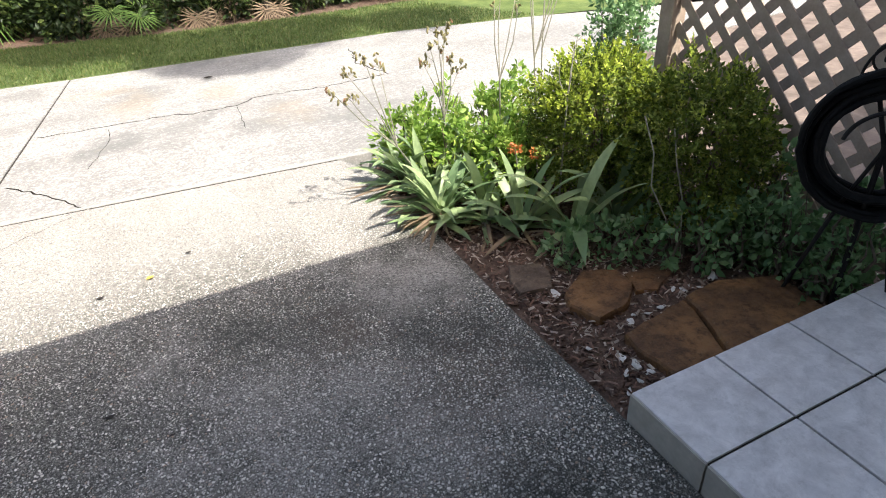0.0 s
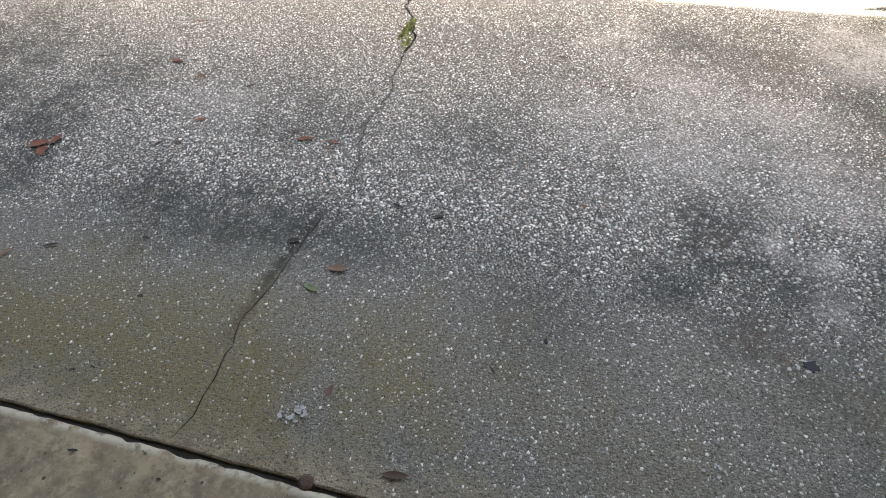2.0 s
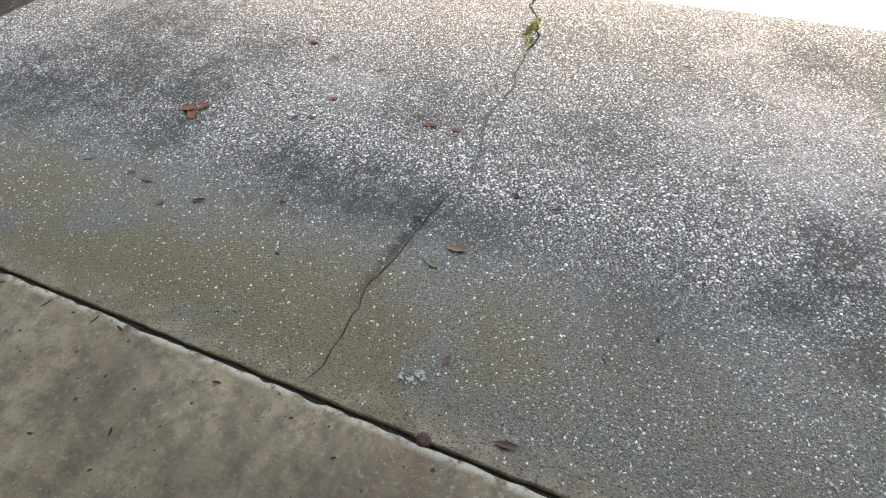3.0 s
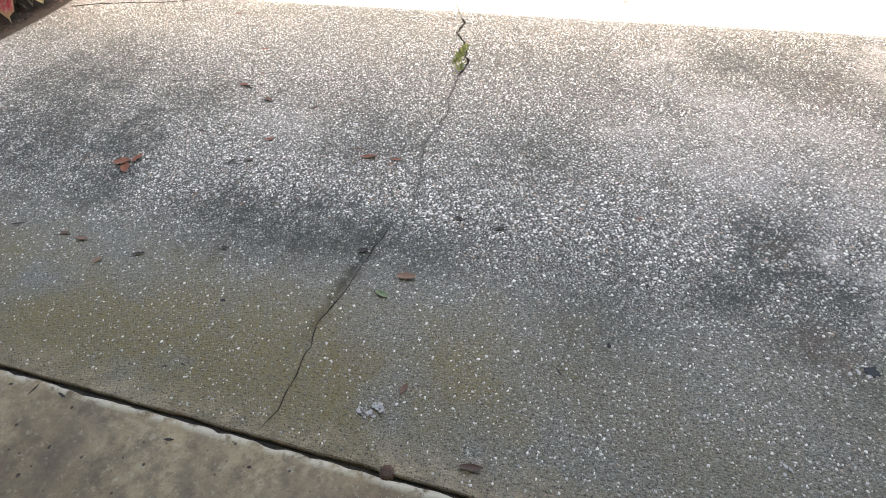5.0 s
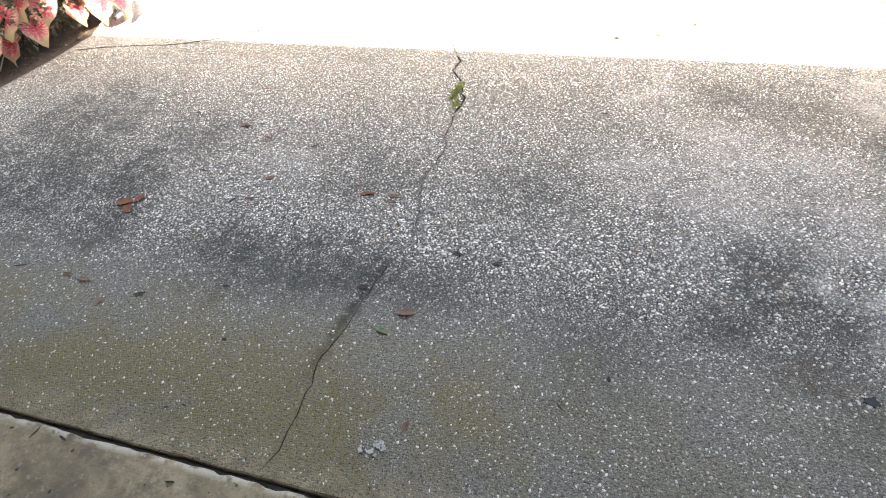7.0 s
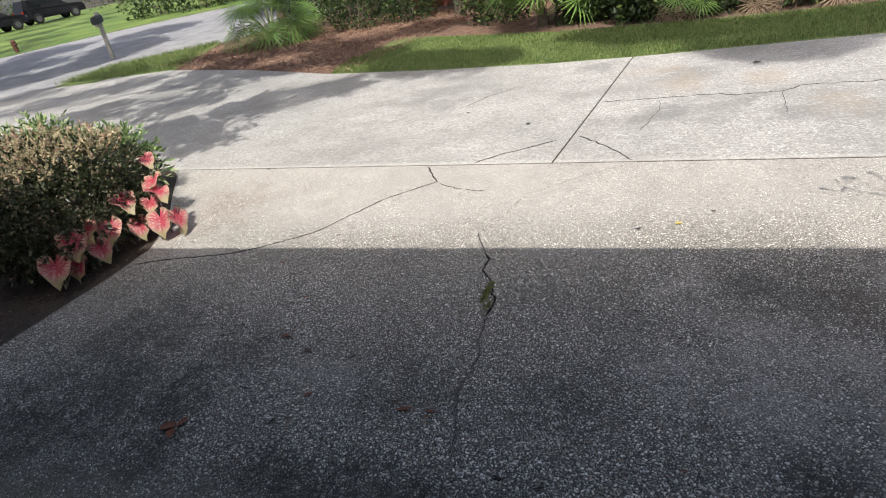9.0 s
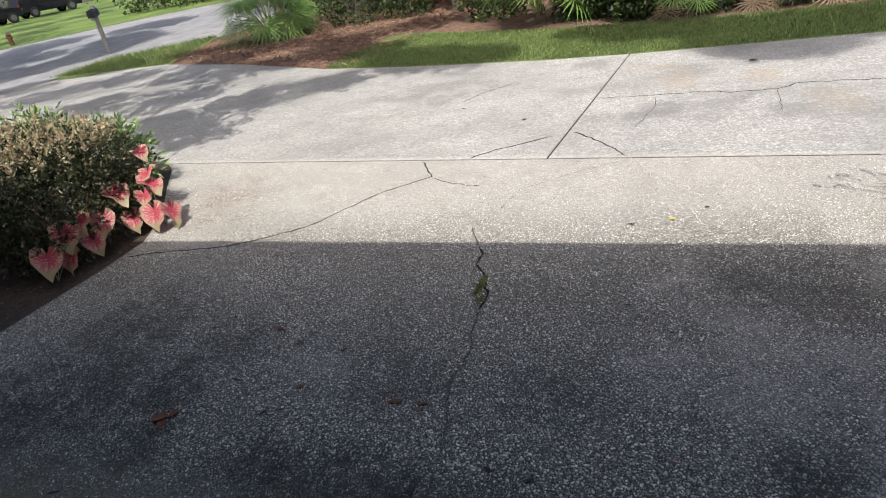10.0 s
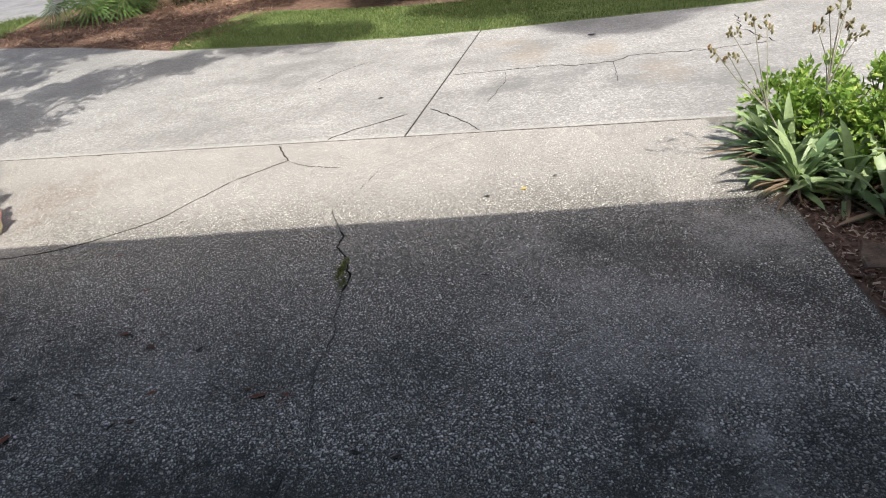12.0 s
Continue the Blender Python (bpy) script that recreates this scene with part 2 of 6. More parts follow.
def garage_concrete():
    m = Mat("trowelled_concrete", 0.7)
    big, mid = m.noise(2.4, 7, 0.7), m.noise(13, 7, 0.72)
    y = m.xyz(m.pos())[1]
    base = m.mix(m.ramp(big, 0.36, 0.62), (0.43, 0.34, 0.205), (0.19, 0.138, 0.08))
    base = m.mix(m.math("MULTIPLY", m.ramp(mid, 0.46, 0.62), 0.7), base, (0.135, 0.1, 0.064))
    base = m.mix(m.math("MULTIPLY", m.ramp(m.noise(48, 4, 0.7), 0.56, 0.7), 0.5), base, (0.46, 0.42, 0.33))
    base = m.mix(m.math("MULTIPLY", m.ramp(m.noise(90, 4, 0.7), 0.55, 0.68), 0.45), base, (0.07, 0.058, 0.045))
    wob = m.noise(6, 8, 0.75)
    for px, py, r in ((-0.5, -0.35, 0.35), (-0.1, -0.3, 0.3), (-0.85, -0.2, 0.2), (0.3, -0.2, 0.25), (-1.3, -0.7, 0.3)):
        base = m.mix(m.math("MULTIPLY", spot(m, px, py, r, 0.9, wob), 0.55), base, (0.13, 0.098, 0.066))
    for scale, share in ((34, 0.05), (75, 0.09)):
        cells = m.voronoi(scale)
        pick = m.xyz(cells.outputs["Color"])
        speck = m.math("MULTIPLY", m.ramp(m.math("SUBTRACT", cells.outputs["Distance"], m.math("MULTIPLY", pick[0], 0.24)), 0.05, -0.02), m.math("LESS_THAN", pick[1], share))
        base = m.mix(m.math("MULTIPLY", speck, 0.85), base, (0.035, 0.029, 0.024))
    flake = m.math("MULTIPLY", m.ramp(m.noise(75, 5, 0.75), 0.6, 0.66), m.ramp(m.noise(5, 4, 0.6), 0.5, 0.6))
    base = m.mix(m.math("MULTIPLY", flake, 0.7), base, (0.55, 0.49, 0.37))
    # the chipped, paler arris of the joint
    arris = m.math("MULTIPLY", m.ramp(m.math("ADD", y, m.math("MULTIPLY", m.math("SUBTRACT", mid, 0.5), 0.03)), -0.034, -0.016), m.ramp(m.noise(22, 4, 0.7), 0.40, 0.52))
    base = m.mix(m.math("MULTIPLY", arris, 0.75), base, (0.66, 0.60, 0.46))
    m.color(base)
    m.bump(m.math("ADD", mid, m.math("MULTIPLY", m.noise(90, 4, 0.7), 0.3)), 0.55, 0.006)
    return m.m


def plain(name, lo, hi, scale=20, rough=0.8, metal=0.0, bump=0.2, dist=0.003, spec=0.3):
    m = Mat(name, rough, metal, spec)
    f = m.noise(scale, 5, 0.6)
    g = m.noise(scale * 6, 3)
    c = m.mix(m.ramp(f, 0.3, 0.7), lo, hi)
    m.color(m.mix(m.math("MULTIPLY", m.ramp(g, 0.35, 0.7), 0.3), c, tuple(0.7 * v for v in lo)))
    if bump:
        m.bump(g, bump, dist)
    return m.m


def leaf_mat(name, lo, hi, tip=None, share=0.35, rough=0.5, per="island", spec=0.35):
    m = Mat(name, rough, 0, spec)
    r = m.island() if per == "island" else m.per_object()
    c = m.mix(r, lo, hi)
    if tip:
        c = m.mix(m.ramp(m.math("FRACT", m.math("MULTIPLY", r, 37.3)), 0.72, 0.95), c, tip)
    c = m.mix(m.math("MULTIPLY", m.ramp(m.noise(30, 3), 0.35, 0.7), 0.35), c, tuple(0.6 * v for v in lo))
    m.color(c)
    m.leafy(c, share)
    return m.m


APRON = aggregate_concrete()
PALE = pale_concrete()
GARAGE = garage_concrete()
TAN = plain("leaf_stained_pavement", (0.10, 0.075, 0.06), (0.25, 0.195, 0.16), 5, 0.9)
DIRT = plain("dark_soil", (0.03, 0.024, 0.018), (0.06, 0.047, 0.034), 25, 0.95, bump=0.6, dist=0.01)
CRACK_DIRT = plain("joint_dirt", (0.02, 0.017, 0.013), (0.05, 0.042, 0.033), 40, 0.95)
MULCH_BED = plain("bark_mulch_ground", (0.085, 0.055, 0.04), (0.2, 0.13, 0.095), 35, 0.95, bump=0.8, dist=0.012)
STRAW_BED = plain("pine_straw", (0.08, 0.048, 0.034), (0.24, 0.145, 0.1), 9, 0.95, bump=0.8, dist=0.02)
LAWN = plain("lawn_soil", (0.05, 0.085, 0.02), (0.15, 0.19, 0.055), 3, 0.95, bump=0.6, dist=0.02)
FAR_LAWN = plain("far_lawn", (0.05, 0.095, 0.018), (0.15, 0.2, 0.045), 0.5, 0.95, bump=0.6, dist=0.02)
ASPHALT = plain("worn_asphalt", (0.17, 0.17, 0.172), (0.27, 0.268, 0.268), 2, 0.9)
WALL_PAINT = plain("painted_wall", (0.55, 0.53, 0.48), (0.62, 0.60, 0.55), 3, 0.7)
CEILING_PAINT = plain("ceiling_paint", (0.5, 0.49, 0.46), (0.56, 0.55, 0.52), 3, 0.8)
ROOF = plain("roof_shingle", (0.10, 0.09, 0.085), (0.16, 0.145, 0.135), 8, 0.9)


# ---- mesh helpers ----
def mesh_from(name, verts, faces, material=None, smooth=False):
    me = bpy.data.meshes.new(name)
    me.from_pydata([tuple(v) for v in verts], [], [tuple(f) for f in faces])
    if material:
        me.materials.append(material)
    if smooth:
        me.polygons.foreach_set("use_smooth", [True] * len(me.polygons))
    me.update()
    return me


def part(name, bm, material, parent=None, label="", smooth=False):
    """Links a bmesh, or a ready mesh, as one object under a thing or a part."""
    if isinstance(bm, bmesh.types.BMesh):
        me = bpy.data.meshes.new(name)
        bm.to_mesh(me)
        bm.free()
        me.materials.append(material)
        if smooth:
            me.polygons.foreach_set("use_smooth", [True] * len(me.polygons))
    else:
        me = bm
    ob = new(name, me)
    ob.parent = parent
    if label:
        ob["label"] = label
    return ob


def empty(name, at=(0, 0, 0), label="", category="", group=""):
    ob = new(name)
    ob.empty_display_size = 0.1
    ob.location = at
    return tagged(ob, label, category, group)


def box(bm, lo, hi, bevel=0.0):
    made = bmesh.ops.create_cube(bm, size=1.0)["verts"]
    for v in made:
        v.co = Vector([lo[i] + (v.co[i] + 0.5) * (hi[i] - lo[i]) for i in range(3)])
    if bevel:
        edges = list({e for v in made for e in v.link_edges})
        bmesh.ops.bevel(bm, geom=edges, offset=bevel, segments=2, affect="EDGES", profile=0.6)
    return bm


def boxed(lo, hi, bevel=0.0):
    return box(bmesh.new(), lo, hi, bevel)


def tube(bm, points, radii, sides=8):
    """A tapered tube along points, closed at its ends."""
    pts = [Vector(p) for p in points]
    rings = []
    for i, p in enumerate(pts):
        d = (pts[min(i + 1, len(pts) - 1)] - pts[max(i - 1, 0)]).normalized()
        u = d.orthogonal().normalized() if not rings else (last - d * last.dot(d)).normalized()
        last = u
        w = d.cross(u)
        r = radii[i] if isinstance(radii, (list, tuple)) else radii
        rings.append([bm.verts.new(p + r * (math.cos(a) * u + math.sin(a) * w)) for a in (2 * math.pi * k / sides for k in range(sides))])
    for a, b in zip(rings, rings[1:]):
        for k in range(sides):
            bm.faces.new((a[k], a[(k + 1) % sides], b[(k + 1) % sides], b[k]))
    bm.faces.new(rings[0][::-1])
    bm.faces.new(rings[-1])
    return bm


def prism(points, top, thick, bevel=0.0):
    """A slab with the outline points, its upper face at top."""
    bm = bmesh.new()
    face = bm.faces.new([bm.verts.new((x, y, top - thick)) for x, y in points])
    if face.normal.z > 0:
        face.normal_flip()
    up = bmesh.ops.extrude_face_region(bm, geom=[face])["geom"]
    for v in up:
        if isinstance(v, bmesh.types.BMVert):
            v.co.z = top
    bmesh.ops.recalc_face_normals(bm, faces=bm.faces)
    if bevel:
        rim = [e for e in bm.edges if all(abs(v.co.z - top) < 1e-6 for v in e.verts)]
        bmesh.ops.bevel(bm, geom=rim, offset=bevel, segments=2, affect="EDGES")
    return bm


def rise(x, y):
    """Height of the land: level near the house, then climbing gently."""
    return max(0.0, math.hypot(x, y) - 16.0) * 0.02


def strip(name, near, far, lift, material, nu=40, nv=12, rough=0.0):
    """A sheet of land between two edge lines, laid on the rise."""
    def along(line, s):
        line = [Vector((x, y)) for x, y in line]
        lengths = [0.0]
        for a, b in zip(line, line[1:]):
            lengths.append(lengths[-1] + (b - a).length)
        d = s * lengths[-1]
        for i in range(len(line) - 1):
            if d <= lengths[i + 1] + 1e-9:
                return line[i].lerp(line[i + 1], (d - lengths[i]) / max(1e-9, lengths[i + 1] - lengths[i]))
        return line[-1]
    verts, faces = [], []
    for i in range(nu + 1):
        a, b = along(near, i / nu), along(far, i / nu)
        for j in range(nv + 1):
            p = a.lerp(b, j / nv)
            bump = rough * noise.noise((p.x * 2.3, p.y * 2.3, 0.4)) if 0 < j < nv else 0.0
            verts.append((p.x, p.y, rise(p.x, p.y) + lift + bump))
    for i in range(nu):
        for j in range(nv):
            k = i * (nv + 1) + j
            faces.append((k, k + nv + 1, k + nv + 2, k + 1))
    me = mesh_from(name, verts, faces, material, smooth=True)
    if me.polygons[0].normal.z < 0:
        me.flip_normals()
    return tagged(new(name, me), kind="structure")


# ---- ground and pavements ----
def ground_sheet():
    rings = [0, 2, 4, 6, 8, 10, 12, 14, 16, 18, 21, 25, 30, 36, 44, 55, 70, 100, 150, 250, 400, 700, 1200]
    n = 64
    verts, faces = [(0, 0, -0.16)], []
    for r in rings[1:]:
        for k in range(n):
            x, y = r * math.cos(2 * math.pi * k / n), r * math.sin(2 * math.pi * k / n)
            verts.append((x, y, min(rise(x, y), 1.8) - (0.16 if r < 14 else 0.10)))
    for k in range(n):
        faces.append((0, 1 + k, 1 + (k + 1) % n))
    for i in range(len(rings) - 2):
        a, b = 1 + i * n, 1 + (i + 1) * n
        for k in range(n):
            faces.append((a + k, b + k, b + (k + 1) % n, a + (k + 1) % n))
    return tagged(new("ground", mesh_from("ground", verts, faces, DIRT, True)), "bare soil under paving and beds", kind="structure")


ground_sheet()


def joint_y(x):
    return 3.92 - 0.085 * x


def jagged(points, step, wander):
    rng = random.Random(len(points) * 31 + int(100 * points[0][0]))
    out = []
    for (ax, ay), (bx, by) in zip(points, points[1:]):
        n = max(1, int(math.hypot(bx - ax, by - ay) / step))
        for i in range(n):
            s = i / n
            j = 0.0 if (i == 0 and not out) else wander
            out.append((ax + (bx - ax) * s + rng.uniform(-j, j), ay + (by - ay) * s + rng.uniform(-j, j)))
    out.append(points[-1])
    return out


def crack_cutter(points, width, depth, step=0.05, wander=0.008):
    """A wedge along a wandering line, to cut a crack with."""
    rng = random.Random(int(1000 * width) + len(points))
    line = [Vector((x, y)) for x, y in jagged(points, step, wander)]
    bm = bmesh.new()
    rows = []
    for i, p in enumerate(line):
        d = (line[min(i + 1, len(line) - 1)] - line[max(i - 1, 0)]).normalized()
        s = Vector((-d.y, d.x))
        end = 0.25 if i in (0, len(line) - 1) else 1.0
        w = width * end * rng.uniform(0.6, 1.35)
        rows.append([bm.verts.new((p.x + s.x * k, p.y + s.y * k, z)) for k, z in ((w / 2, 0.01), (-w / 2, 0.01), (-w / 4, -depth), (w / 4, -depth))])
    for a, b in zip(rows, rows[1:]):
        for k in range(4):
            bm.faces.new((a[k], a[(k + 1) % 4], b[(k + 1) % 4], b[k]))
    bm.faces.new(rows[0][::-1])
    bm.faces.new(rows[-1])
    bmesh.ops.recalc_face_normals(bm, faces=bm.faces)
    return bm


def ragged(x0, x1, y, step=0.045, off=0.004, seed=3):
    """An edge line with small chips out of it."""
    rng = random.Random(seed)
    n = int(abs(x1 - x0) / step)
    return [(x0 + (x1 - x0) * i / n + rng.uniform(-0.3, 0.3) * step * (0 < i < n), y + rng.uniform(-off, off) * (1.0 if rng.random() < 0.8 else 2.2)) for i in range(n + 1)]


def slab(name, outline, material, cracks, label):
    """A concrete slab with real cracks cut into it."""
    ob = part(name, prism(outline, 0.0, 0.12, 0.003), material)
    for points, width, depth, *how in cracks:
        c = part("cutter", crack_cutter(points, width, depth, *how), CRACK_DIRT)
        for solver in ("EXACT", "FAST"):
            cut = ob.modifiers.new("crack", "BOOLEAN")
            cut.operation, cut.solver, cut.object = "DIFFERENCE", solver, c
            if solver == "EXACT":
                cut.material_mode, cut.use_self = "TRANSFER", True
            me = bpy.data.meshes.new_from_object(ob.evaluated_get(bpy.context.evaluated_depsgraph_get()))
            ob.modifiers.clear()
            if len(me.polygons) > len(ob.data.polygons) + 6:
                ob.data = me
                break
        bpy.data.objects.remove(c)
    return tagged(ob, label, "pavement", kind="structure")


G = 0.006
MAIN_CRACK = [(-0.67, 2.81), (-0.63, 2.69), (-0.548, 2.53), (-0.512, 2.47), (-0.523, 2.36), (-0.44, 2.24), (-0.42, 2.16), (-0.375, 2.05), (-0.39, 1.92), (-0.377, 1.81), (-0.367, 1.69), (-0.34, 1.64), (-0.347, 1.53), (-0.342, 1.48), (-0.368, 1.42), (-0.364, 1.35), (-0.354, 1.3), (-0.326, 1.19), (-0.3, 1.14), (-0.297, 1.05), (-0.28, 0.985)]
SIDE_CRACK = [(-3.14, 2.37), (-2.93, 2.44), (-2.53, 2.505), (-2.38, 2.545), (-2.22, 2.62), (-1.9, 2.83), (-1.76, 3.07), (-1.58, 3.37), (-1.25, 3.68), (-1.44, 4.0)]
LOW_CRACK = [(-0.325, 0.86), (-0.338, 0.75), (-0.342, 0.70), (-0.35, 0.62), (-0.364, 0.49), (-0.387, 0.39), (-0.363, 0.31), (-0.37, 0.275), (-0.357, 0.207), (-0.366, 0.148), (-0.36, 0.093), (-0.368, 0.055), (-0.38, 0.02)]
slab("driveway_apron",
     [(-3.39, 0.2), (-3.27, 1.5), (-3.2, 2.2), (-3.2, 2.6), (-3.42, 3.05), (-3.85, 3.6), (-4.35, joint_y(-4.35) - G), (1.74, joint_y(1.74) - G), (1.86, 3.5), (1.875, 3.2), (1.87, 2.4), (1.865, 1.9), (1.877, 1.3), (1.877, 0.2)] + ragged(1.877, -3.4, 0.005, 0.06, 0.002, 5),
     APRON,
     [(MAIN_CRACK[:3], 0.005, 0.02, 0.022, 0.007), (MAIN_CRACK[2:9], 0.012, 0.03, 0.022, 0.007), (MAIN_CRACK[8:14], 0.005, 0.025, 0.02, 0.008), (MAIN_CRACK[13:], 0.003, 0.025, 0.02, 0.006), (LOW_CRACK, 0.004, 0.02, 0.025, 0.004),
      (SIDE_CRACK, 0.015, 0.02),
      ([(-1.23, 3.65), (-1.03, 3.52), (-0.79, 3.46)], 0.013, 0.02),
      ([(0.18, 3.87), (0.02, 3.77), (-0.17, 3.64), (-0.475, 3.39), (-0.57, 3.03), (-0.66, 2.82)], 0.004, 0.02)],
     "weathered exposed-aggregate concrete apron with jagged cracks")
JX0, JX1 = -0.40, 0.02
slab("driveway_slab_1",
     [(JX0 + 0.011, joint_y(JX0) + 0.010), (0.25, joint_y(0.25) + 0.015), (1.74, joint_y(1.74) + 0.015), (3.4, 3.66), (4.7, 4.62), (9.4, 5.3), (9.5, 5.4), (6.2, 6.42), (5.2, 6.75), (3.6, 7.1), (1.6, 7.2), (JX1 + 0.011, 7.28)],
     PALE,
     [([(-0.27, 4.55), (-0.08, 4.34), (0.06, 4.16), (0.2, 3.93)], 0.015, 0.03, 0.05, 0.014),
      ([(-0.17, 5.53), (0.1, 5.47), (0.35, 5.48), (0.74, 5.47), (1.06, 5.37), (1.35, 5.38), (1.56, 5.53), (1.89, 5.48), (2.15, 5.45), (2.78, 5.48), (2.65, 6.03), (2.78, 6.68)], 0.015, 0.03, 0.06, 0.022),
      ([(0.36, 5.4), (0.36, 5.12), (0.22, 4.56)], 0.006, 0.02),
      ([(1.35, 5.36), (1.32, 4.98), (1.31, 4.76)], 0.005, 0.02)],
     "sun-bleached concrete driveway slab with branching cracks")
slab("driveway_slab_2",
     [(JX0 - 0.004, joint_y(JX0) + 0.010), (JX1 - 0.004, 7.29), (-1.0, 7.42), (-2.7, 7.8), (-4.7, 8.38), (-7.2, 9.7), (-10.3, 10.95), (-13.9, 10.85), (-15.6, 8.3), (-13, 7.0), (-7.5, 4.9), (-5.0, 4.5), (-4.35, joint_y(-4.35) + 0.010)],
     PALE,
     [([(-1.04, 4.03), (-0.9, 4.19), (-0.75, 4.28), (-0.6, 4.36), (-0.44, 4.47)], 0.019, 0.03, 0.05, 0.014),
      ([(-1.62, 5.75), (-1.45, 6.1), (-1.2, 6.35)], 0.012, 0.02)],
     "sun-bleached concrete driveway slab with dappled tree shade")
slab("garage_floor", ragged(-3.4, 1.95, -0.010, 0.03, 0.003) + [(1.95, -6.2), (-3.4, -6.2)], GARAGE,
     [], "stained trowelled concrete garage floor")
def filler(points, lift, label):
    """Packed dirt a little below the top of a joint."""
    tagged(part("joint_filler", prism(points, lift, 0.06), CRACK_DIRT), label, kind="structure")


filler([(-4.3, joint_y(-4.3) - 0.007), (0.22, joint_y(0.22) - 0.007), (0.22, joint_y(0.22) + 0.0095), (-4.3, joint_y(-4.3) + 0.0095)], -0.003, "dark dirt in the driveway's cross joint")
filler([(0.23, joint_y(0.23) - 0.0062), (1.73, joint_y(1.73) - 0.0062), (1.73, joint_y(1.73) + 0.014), (0.23, joint_y(0.23) + 0.014)], -0.004, "dark dirt in the driveway's cross joint")
filler([(JX0 - 0.0035, joint_y(JX0) + 0.016), (JX0 + 0.0105, joint_y(JX0) + 0.016), (JX1 + 0.0105, 7.26), (JX1 - 0.0035, 7.26)], -0.004, "dark dirt in the driveway's long joint")
tagged(part("joint_filler", boxed((-3.4, -0.03, -0.12), (1.9, 0.0045, -0.014)), CRACK_DIRT), "dark dirt in the floor joint", kind="structure")
slab("side_pavement", [(3.42, 3.63), (3.42, -0.02), (9.4, -0.02), (9.4, 5.28), (4.72, 4.60)], TAN, [], "pale concrete pavement behind the lattice")

strip("grass_verge", [(-4.72, 8.40), (-2.7, 7.82), (-1.0, 7.44), (0.0, 7.30), (1.6, 7.22), (3.6, 7.12), (5.3, 6.75), (9.0, 5.8)],
      [(-4.9, 8.9), (-4.6, 11.2), (-1.2, 9.6), (0.8, 9.1), (2.6, 8.9), (4.5, 8.9), (9, 8.2)], -0.004, LAWN, 60, 14, 0.02)
strip("pine_straw_bed", [(-11.6, 14.6), (-10.2, 10.9), (-7.2, 9.68), (-4.72, 8.38)],
      [(-12, 22), (-6, 22), (4, 18), (12, 14)], -0.02, STRAW_BED, 40, 20, 0.03)
strip("planting_bed", [(-1.6, 9.75), (0.8, 9.12), (2.6, 8.92), (4.5, 8.92), (9, 8.22), (16, 7)],
      [(-4, 19), (0.8, 18), (2.6, 17), (4.5, 16), (12, 15), (20, 12)], -0.012, MULCH_BED, 40, 12, 0.05)
strip("road", [(-17.9, 2.0), (-15.0, 8.3), (-13.4, 10.7), (-13.3, 12.5), (-11.3, 14.3), (-8.5, 21), (-4, 32)],
      [(-31, 0.0), (-27.5, 10), (-25.0, 18.0), (-22.6, 22.4), (-18.5, 26), (-14, 33), (-9, 43)], -0.01, ASPHALT, 40, 14)
strip("road_verge", [(-13.6, 10.6), (-12.1, 10.6), (-10.6, 10.6), (-10.0, 10.6)],
      [(-13.75, 12.7), (-12.8, 13.6), (-12.0, 14.2), (-11.4, 14.5)], -0.004, LAWN, 30, 16, 0.004)
strip("far_lawn", [(-31, 0.0), (-27.5, 10), (-25.0, 18.0), (-22.6, 22.4), (-18.5, 26), (-14, 33)],
      [(-70, 0), (-65, 20), (-55, 38), (-48, 52), (-35, 62), (-20, 70)], 0.0, FAR_LAWN, 40, 14)
strip("flower_bed", [(1.88, 1.134), (1.868, 1.9), (1.873, 2.4), (1.878, 3.2), (1.863, 3.52)],
              [(3.4, 1.134), (3.4, 1.9), (3.4, 2.4), (3.4, 3.2), (3.4, 3.62)], -0.010, MULCH_BED, 40, 24, 0.02)
strip("hedge_bed", [(-3.41, 0.02), (-3.28, 1.5), (-3.21, 2.2), (-3.21, 2.6), (-3.43, 3.06), (-3.86, 3.61), (-4.36, 4.27), (-5.0, 4.48), (-7.5, 4.88)],
      [(-8, 0.05), (-8, 1.0), (-8, 1.6), (-8, 2.0), (-8.1, 2.6), (-8.2, 3.2), (-8.3, 3.7), (-8.4, 4.2), (-8.5, 4.5)], -0.010, DIRT, 40, 24, 0.025)


# ---- house around the camera ----
def structure(name, lo, hi, material, label="", bevel=0.0):
    return tagged(part(name, boxed(lo, hi, bevel), material), label, kind="structure")


EAVE_Y, EAVE_Z = 0.663, 2.80
structure("wall_west", (-3.62, -6.35, -0.1), (-3.42, 0.0, 2.6), WALL_PAINT, "painted garage side wall")
structure("wall_east", (1.97, -6.35, -0.1), (2.17, -0.22, 2.6), WALL_PAINT, "painted garage side wall")
structure("wall_south", (-3.42, -6.35, -0.1), (1.97, -6.2, 2.6), WALL_PAINT, "painted garage back wall")
structure("wall_header", (-3.42, -0.2, 2.2), (1.97, 0.0, 2.6), WALL_PAINT, "painted wall over the garage opening")
structure("wall_porch", (1.97, -0.2, -0.1), (6.0, 0.0, 2.6), WALL_PAINT, "painted house wall behind the porch")
structure("wall_side", (-7.0, -0.2, -0.1), (-3.64, 0.0, 2.6), WALL_PAINT, "painted house wall behind the hedge")
structure("ceiling", (-7.0, -6.5, 2.62), (6.2, 0.0, 2.72), CEILING_PAINT, "pale painted garage ceiling")
structure("roof", (-7.4, -6.7, 2.75), (6.6, EAVE_Y, 2.95), ROOF, "shingled roof with a deep eave")
